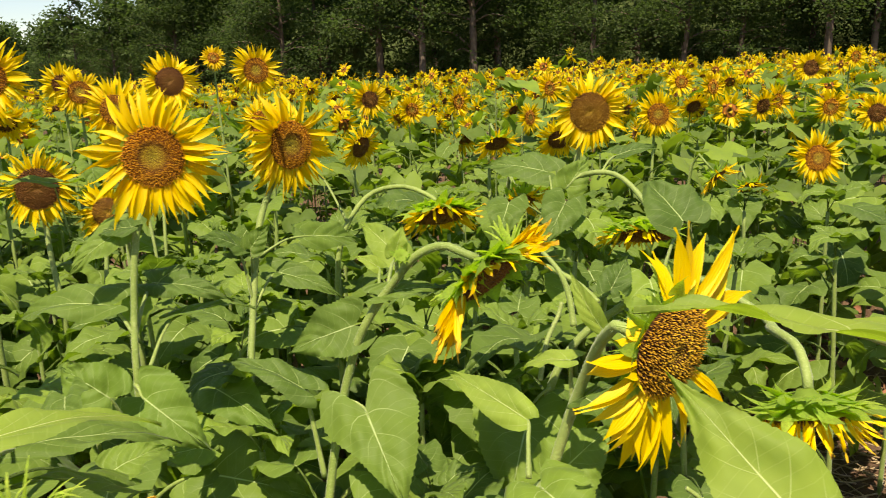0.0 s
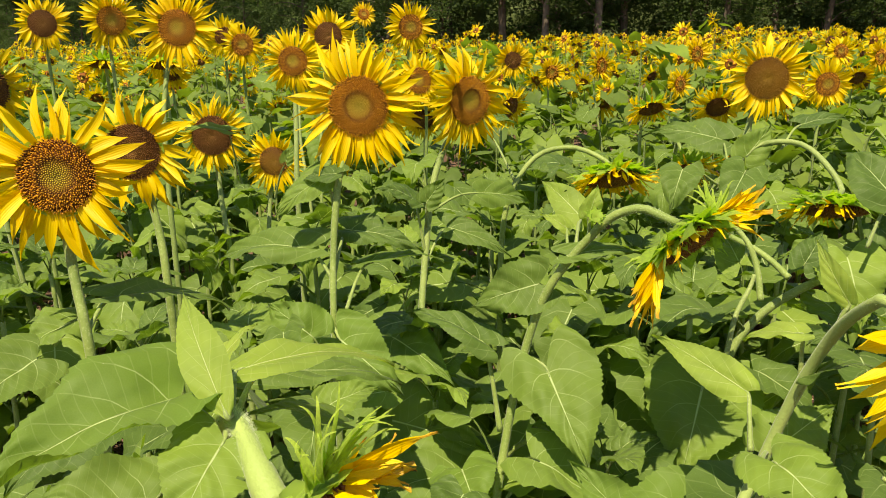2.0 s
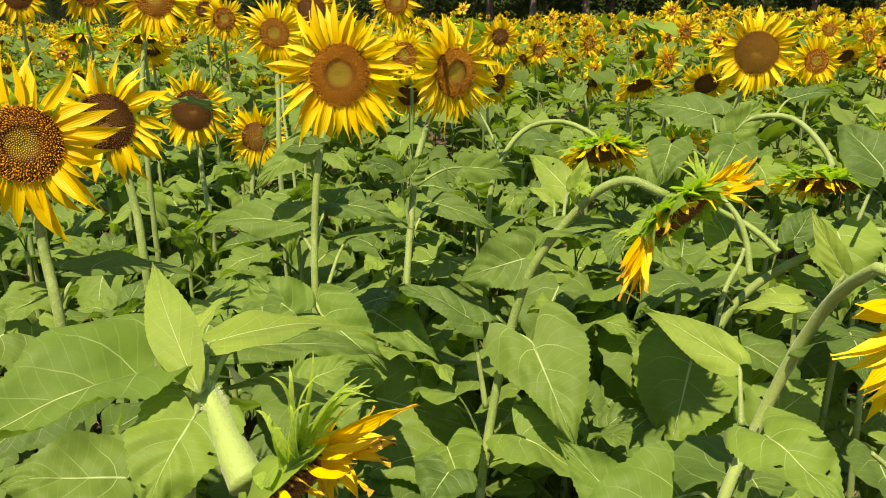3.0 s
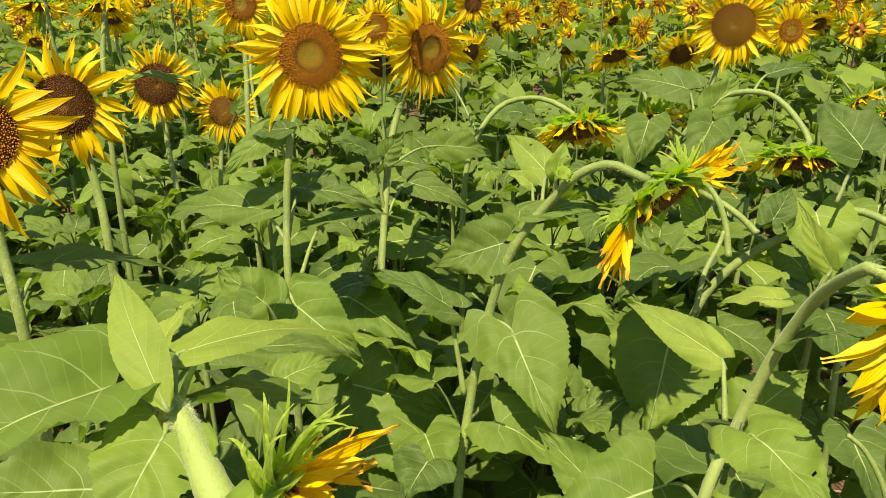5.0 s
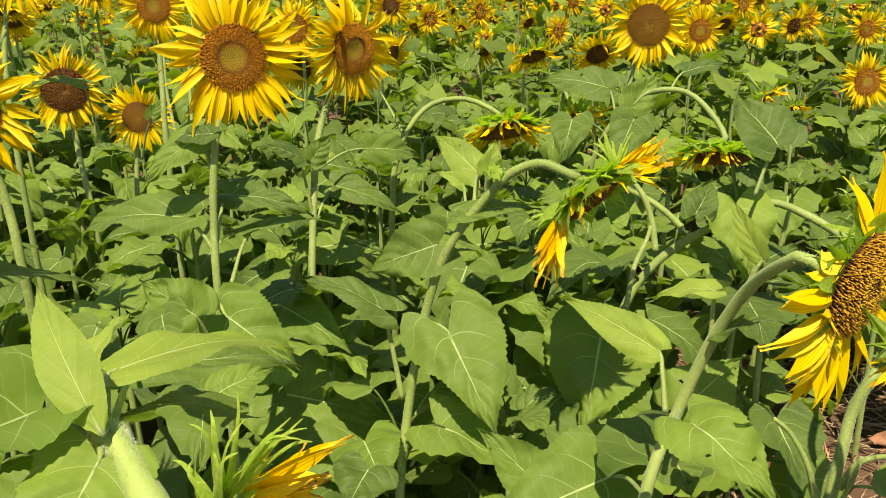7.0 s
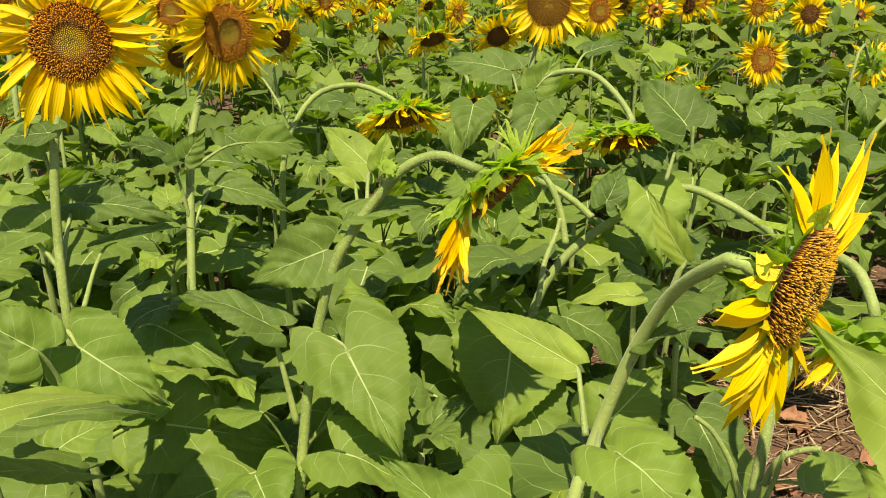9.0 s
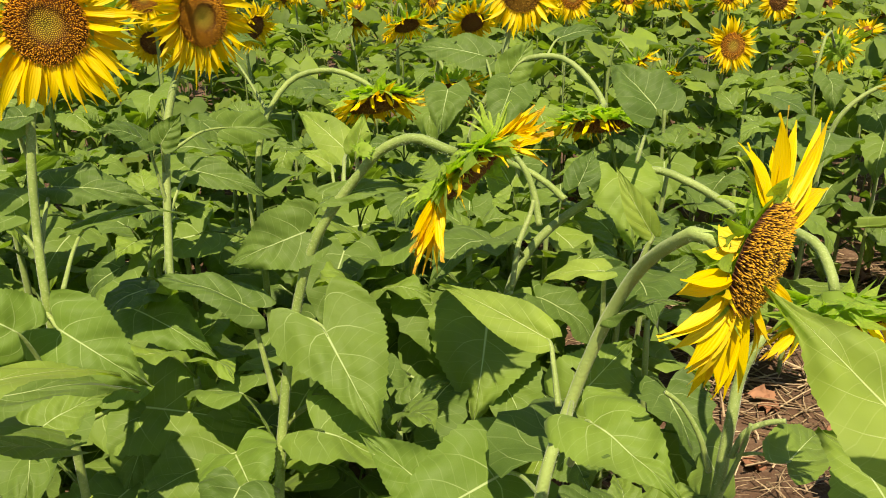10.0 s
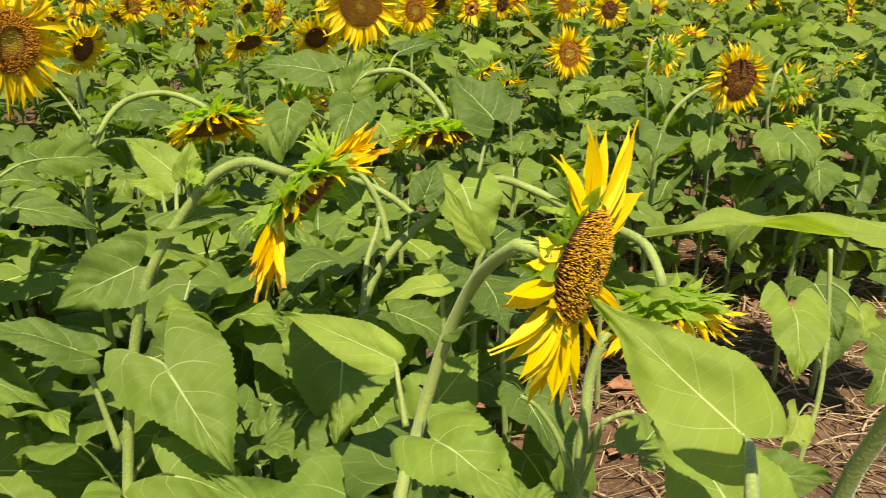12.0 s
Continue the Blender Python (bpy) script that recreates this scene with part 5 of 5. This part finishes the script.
# edge plant
plant = sunflower(0.363, 0.609, "tall leafy sunflower plant beside the path")
line = [(0.363, 0.609, -0.020), (0.363, 0.609, 1.017), (0.362, 0.585, 1.098), (0.352, 0.554, 1.181), (0.339, 0.533, 1.232)]
add_stem(plant, line, 0.0070, 0.0060, 10)
add_low_leaves(plant, line, 3, 164, 0.25, 0.50)
add_leaf(plant, (0.318, 0.658, 1.053), (0.230, 0.752, 1.141), 0.094, (-0.150, -0.800, 0.550), root=(0.256, 0.565, 1.066), stalk=0.0042, young=True, arch=0.02, fold=0.16, narrow=0.1, lobe=0.14, tail=0.36, label='large pale green leaf')
add_leaf(plant, (0.295, 0.521, 1.256), (0.172, 0.573, 1.262), 0.052, (0.000, 0.120, 1.000), root=(0.337, 0.531, 1.226), arch=0.02, fold=0.3, tail=0.3, young=True, label='large pale green leaf')
add_leaf(plant, (0.382, 0.720, 0.908), (0.350, 0.832, 0.957), 0.115, (-0.100, -0.600, 0.800), root=(0.369, 0.686, 0.927))
add_leaf(plant, (0.420, 0.773, 0.909), (0.502, 0.750, 0.908), 0.080, (0.000, -0.300, 0.950), root=(0.382, 0.727, 0.908))

# right plant
plant = sunflower(1.127, 1.455, "sunflower plant with heart-shaped leaves above the bare soil")
line = [(1.127, 1.455, -0.020), (1.127, 1.455, 0.306), (1.186, 1.495, 0.449), (1.224, 1.550, 0.615), (1.246, 1.600, 0.758)]
add_stem(plant, line, 0.0070, 0.0050, 10)
add_leaf(plant, (1.115, 1.540, 0.656), (1.057, 1.424, 0.548), 0.150, (-0.100, -0.850, 0.500), root=(1.224, 1.550, 0.615), lobe=0.34, fold=0.25)
add_leaf(plant, (1.256, 1.500, 0.650), (1.245, 1.458, 0.592), 0.085, (0.100, -0.900, 0.400), root=(1.238, 1.574, 0.687), young=True)
add_leaf(plant, (1.036, 1.385, 0.488), (0.957, 1.332, 0.443), 0.085, (0.100, -0.850, 0.500), root=(1.171, 1.490, 0.425), young=True, holes=2, label='yellowing leaf with small holes')
add_leaf(plant, (1.498, 2.088, 0.906), (1.481, 1.956, 0.838), 0.140, (0.000, -0.700, 0.700), root=(1.487, 2.053, 0.808))
add_leaf(plant, (0.992, 1.163, 0.742), (0.919, 1.111, 0.699), 0.120, (0.000, -0.800, 0.500))

# nearest plant
plant = sunflower(-0.410, 0.648, "near sunflower with a wilted head and pale upright leaves")
line = [(-0.410, 0.648, -0.020), (-0.410, 0.648, 0.923), (-0.397, 0.649, 1.012), (-0.380, 0.634, 1.055), (-0.358, 0.615, 1.085)]
add_stem(plant, line, 0.0062, 0.0058, 10)
line = [(-0.380, 0.632, 1.065), (-0.354, 0.608, 1.093), (-0.332, 0.587, 1.087), (-0.310, 0.564, 1.074), (-0.288, 0.544, 1.058)]
add_stem(plant, line, 0.0056, 0.0145, 14, "neck", NECK)
hairs(plant, line, 0.0092, 6000, 0.0038)
fan = random.Random(8)
WITHERED = [((x - 0.028 + fan.gauss(0, 0.006), 0.540 + fan.gauss(0, 0.012), z - 0.012 + fan.gauss(0, 0.004)), fan.uniform(0.010, 0.015))
            for x, z in ((-0.143, 1.137), (-0.150, 1.126), (-0.154, 1.109), (-0.162, 1.114), (-0.164, 1.087), (-0.176, 1.092), (-0.167, 1.128), (-0.182, 1.133), (-0.200, 1.062), (-0.190, 1.074), (-0.172, 1.101), (-0.186, 1.118)) for _ in range(2)]
LONG = [((x + fan.gauss(0, 0.006), 0.505 + fan.gauss(0, 0.010), z + 0.012 + fan.gauss(0, 0.007)), fan.uniform(0.008, 0.011))
        for x, z in ((-0.227, 1.155), (-0.209, 1.159), (-0.191, 1.151), (-0.174, 1.162), (-0.166, 1.156), (-0.249, 1.124), (-0.187, 1.140), (-0.213, 1.139), (-0.199, 1.128), (-0.222, 1.128)) for _ in range(2)]
add_head(plant, (-0.256, 0.534, 1.065), (0.720, -0.180, -0.640), 0.045, 0.040, count=26, dark=True, wilt=1.0, seed=16, tilt=0.9, loose=0.2, wide=0.9, sag=0.0, tips=WITHERED, whip_tips=LONG, bracts=20, bract_length=0.6, bract_width=1.6, bract_tilt=1.0, label='wilted head with orange petals and long bracts')
add_leaf(plant, (-0.344, 0.583, 1.108), (-0.430, 0.671, 1.184), 0.043, (0.300, -0.850, 0.400), root=(-0.354, 0.612, 1.089), fold=0.22, young=True, narrow=1.0, lobe=0.0, tail=0.25, ripple=0.03, label='upright pale young leaf')
add_leaf(plant, (-0.377, 0.662, 1.111), (-0.262, 0.786, 1.079), 0.052, (-0.100, -0.400, 0.900), root=(-0.362, 0.619, 1.080), young=True, narrow=0.3, lobe=0.05)
add_leaf(plant, (-0.346, 0.578, 1.090), (-0.355, 0.508, 1.042), 0.088, (0.100, -0.850, 0.450), root=(-0.366, 0.621, 1.073), young='mid', lobe=0.2, fold=0.1)
add_leaf(plant, (-0.400, 0.761, 1.058), (-0.274, 0.849, 1.024), 0.062, (0.000, -0.250, 1.000), root=(-0.363, 0.623, 1.079))
add_leaf(plant, (-0.358, 0.858, 0.956), (-0.425, 0.745, 1.022), 0.050, (0.000, -0.300, 0.950))
add_leaf(plant, (-0.387, 0.897, 0.957), (-0.331, 0.931, 0.973), 0.060, (0.000, -0.600, 0.800))
add_leaf(plant, (-0.412, 0.622, 1.098), (-0.490, 0.470, 1.088), 0.125, (0.050, -0.330, 0.940), root=(-0.374, 0.629, 1.062), young='mid', fold=0.95, lobe=0.2)
add_leaf(plant, (-0.424, 0.696, 1.083), (-0.407, 0.764, 1.118), 0.035, (-0.300, -0.600, 0.700), root=(-0.362, 0.619, 1.080), young=True, lobe=0.05)
add_leaf(plant, (-0.491, 0.674, 0.952), (-0.596, 0.621, 0.965), 0.100, (0.000, -0.500, 0.850), root=(-0.374, 0.629, 1.062))
add_leaf(plant, (-0.587, 0.753, 1.003), (-0.659, 0.654, 0.943), 0.100, (0.100, -0.600, 0.750), root=(-0.374, 0.629, 1.062))
add_leaf(plant, (-0.701, 0.781, 1.043), (-0.735, 0.710, 1.010), 0.090, (0.200, -0.700, 0.600), root=(-0.640, 0.778, 0.985))
add_leaf(plant, (-0.462, 0.940, 1.034), (-0.425, 0.884, 0.999), 0.060, (0.000, -0.700, 0.600))
add_leaf(plant, (-0.467, 0.690, 0.917), (-0.519, 0.625, 0.917), 0.090, (0.000, -0.500, 0.850))

# ripe flower
plant = sunflower(1.270, 2.450, "sunflower with a broad dark disc on a stem bent sideways")
line = [(1.270, 2.450, -0.020), (1.275, 2.440, 0.600), (1.293, 2.430, 0.850), (1.325, 2.425, 0.920), (1.391, 2.420, 0.976), (1.459, 2.415, 0.999), (1.500, 2.392, 1.010)]
add_stem(plant, line, 0.0080, 0.0065, 9)
add_low_leaves(plant, line, 6, 213, 0.30, 0.72)
add_head(plant, (1.508, 2.372, 1.015), (0.100, -0.990, -0.050), 0.064, 0.062, count=92, dark=True, wide=1.2, seed=213, tilt=0.1, loose=0.4, sag=0.35, florets=600, bracts=30)
add_leaf(plant, (1.560, 2.420, 0.985), (1.640, 2.380, 0.930), 0.070, (0.100, -0.700, 0.650), root=(1.459, 2.415, 0.999))

# budding plant
plant = sunflower(-1.089, 2.529, "young sunflower plant with a closed green bud")
line = [(-1.089, 2.529, -0.020), (-1.089, 2.529, 0.817), (-1.147, 2.609, 1.064), (-1.162, 2.669, 1.239)]
add_stem(plant, line, 0.0060, 0.0050, 10)
add_low_leaves(plant, line, 6, 205, 0.20, 0.62)
add_head(plant, (-1.143, 2.630, 1.273), (0.200, -0.900, 0.400), 0.022, 0.020, count=0, florets=0, bracts=26, bract_length=1.1, bract_tilt=0.6, seed=31, label='closed green bud')

# second bud
plant = sunflower(-1.013, 2.439, "young sunflower plant with a closed green bud")
line = [(-1.013, 2.439, -0.020), (-1.013, 2.439, 0.840), (-1.033, 2.520, 1.076), (-1.040, 2.564, 1.203)]
add_stem(plant, line, 0.0060, 0.0050, 10)
add_low_leaves(plant, line, 6, 211, 0.20, 0.62)
add_head(plant, (-1.021, 2.524, 1.235), (0.300, -0.800, 0.600), 0.020, 0.020, count=0, florets=0, bracts=26, bract_length=1.1, bract_tilt=0.6, seed=32, label='closed green bud')
field_plant(1.21, 2.99, 1.042, (0.150, -0.980, 0.100), "open", 1.00, 9, 214, fine=True)
field_plant(1.60, 2.99, 1.025, (0.900, -0.200, -0.200), "nod", 0.90, 9, 215, fine=True)
field_plant(2.02, 2.73, 0.920, (0.850, -0.100, -0.400), "nod", 1.00, 9, 216, fine=True)
field_plant(1.63, 2.16, 0.899, (0.100, 0.200, -0.950), "nod", 0.80, 9, 217, fine=True)
field_plant(0.79, 2.76, 1.016, (0.400, -0.400, -0.600), "nod", 0.80, 9, 218, fine=True)
field_plant(2.40, 2.87, 0.969, (0.300, -0.300, -0.800), "nod", 0.90, 9, 219, fine=True)
field_plant(-2.04, 2.53, 1.460, (0.400, -0.900, 0.100), "dark", 1.00, 9, 220, fine=True)
field_plant(-1.74, 3.22, 1.403, (0.300, -0.950, 0.100), "dark", 0.90, 9, 221)
field_plant(-1.49, 2.95, 1.373, (0.300, -0.950, 0.100), "open", 0.90, 9, 222, fine=True)
field_plant(-1.16, 2.92, 1.400, (0.200, -0.900, 0.100), "dark", 1.10, 9, 223, fine=True)
field_plant(-0.86, 3.00, 1.428, (0.100, -1.000, 0.050), "open", 1.00, 9, 224, fine=True)
field_plant(-1.23, 3.68, 1.494, (0.200, -0.900, 0.300), "open", 0.60, 9, 225)
field_plant(-0.72, 2.66, 1.253, (0.200, -0.970, 0.000), "open", 0.92, 9, 226, fine=True)
field_plant(-0.76, 2.71, 1.116, (0.300, -0.800, -0.300), "dark", 0.80, 9, 227, fine=True)
field_plant(-0.46, 3.10, 1.121, (0.300, -0.850, -0.350), "dark", 0.95, 9, 228, fine=True)
field_plant(-0.61, 4.18, 1.264, (0.300, -0.950, 0.000), "dark", 0.95, 9, 229)
field_plant(-0.44, 4.62, 1.174, (0.350, -0.920, 0.000), "open", 0.90, 9, 230)
field_plant(-0.12, 4.49, 1.218, (0.200, -0.950, 0.050), "open", 0.95, 9, 231)
field_plant(0.03, 3.00, 1.124, (0.100, -0.500, -0.750), "nod", 1.00, 9, 232, fine=True)
field_plant(0.33, 3.18, 1.124, (0.100, -0.700, -0.500), "dark", 0.95, 9, 233, fine=True)
field_plant(0.65, 3.27, 1.194, (0.200, -0.900, 0.000), "open", 0.95, 9, 234, fine=True)
field_plant(0.09, 2.14, 1.056, (0.200, -0.400, -0.850), "nod", 1.00, 9, 235, fine=True)
field_plant(-1.81, 2.53, 1.320, (0.100, -0.300, -1.000), "nod", 1.00, 9, 236, fine=True)
field_plant(-1.66, 2.64, 1.310, (0.250, -0.250, -1.000), "nod", 1.00, 9, 237, fine=True)
field_plant(-1.93, 3.13, 1.260, (0.300, -0.700, -0.500), "dark", 0.90, 9, 238)
field_plant(0.32, 5.03, 1.258, (0.100, -0.950, 0.000), "open", 1.00, 9, 239)
field_plant(0.21, 3.91, 1.155, (0.500, -0.800, 0.000), "open", 0.80, 9, 240)
field_plant(1.34, 5.69, 1.249, (0.100, -0.950, 0.100), "open", 1.00, 9, 241)
field_plant(1.10, 4.54, 1.143, (0.200, -0.700, -0.500), "dark", 0.90, 9, 242)
field_plant(1.29, 4.82, 1.240, (0.000, -1.000, 0.000), "open", 0.90, 9, 243)
field_plant(-1.55, 1.72, 1.290, (0.620, -0.780, 0.000), "dark", 1.15, 9, 244, fine=True)
field_plant(-1.54, 2.21, 1.457, (0.300, -0.900, 0.000), "open", 0.90, 9, 246, fine=True)
field_plant(1.77, 4.29, 1.133, (0.000, -1.000, 0.000), "open", 0.95, 9, 247)
field_plant(1.74, 4.91, 1.141, (0.000, -1.000, 0.000), "open", 0.95, 9, 248)
field_plant(1.51, 4.78, 1.123, (0.200, -0.900, -0.200), "dark", 0.95, 9, 249)
field_plant(0.94, 3.04, 0.937, (0.300, -0.400, -0.800), "nod", 0.80, 9, 250, fine=True)
field_plant(2.03, 5.39, 1.317, (0.100, -1.000, 0.000), "dark", 1.10, 9, 251)
field_plant(2.34, 5.43, 1.376, (0.100, -1.000, 0.000), "open", 0.80, 9, 252)
field_plant(1.73, 3.67, 1.143, (0.000, -1.000, 0.000), "dark", 0.90, 9, 253)
field_plant(1.17, 4.65, 1.119, (0.600, -0.600, -0.300), "nod", 0.90, 9, 254)
field_plant(-0.03, 1.81, 0.867, (0.000, 0.000, 1.000), "none", 1.00, 10, 255, fine=True)
field_plant(0.03, 1.66, 0.874, (0.000, 0.000, 1.000), "none", 1.00, 10, 256, fine=True)
field_plant(-0.10, 1.79, 0.826, (0.000, 0.000, 1.000), "none", 1.00, 10, 257, fine=True)
field_plant(0.01, 2.19, 0.867, (0.000, 0.000, 1.000), "none", 1.00, 10, 258, fine=True)
field_plant(0.21, 1.87, 0.954, (0.000, 0.000, 1.000), "none", 1.00, 10, 259, fine=True)
field_plant(0.30, 1.82, 0.931, (0.000, 0.000, 1.000), "none", 1.00, 10, 260, fine=True)

fill = random.Random(21)
for row in range(7):
    y = 1.35 + 0.26 * row
    x = -2.4 - 0.2 * row
    while x < 2.4 + 0.3 * row:
        px, py = x + fill.gauss(0, 0.07), y + fill.gauss(0, 0.07)
        x += fill.uniform(0.20, 0.36)
        if px > 0.45 + 0.25 * (py - 1.4) and py < 2.6 and fill.random() < 0.80:
            continue
        top = fill.uniform(0.66, 0.86) + 0.07 * min(2.5, py - 1.35)
        field_plant(px, py, top, (0, 0, 1), "none", 1.0, 9, fill.randint(0, 9999), 0.3, 0.98)
for k in range(9):
    px, py = -1.0 + 0.17 * k, fill.uniform(0.95, 1.2)
    field_plant(px, py, fill.uniform(0.42, 0.54), (0, 0, 1), "none", 1.0, 7, fill.randint(0, 9999), 0.3, 0.98)


far_field()
far_woods()
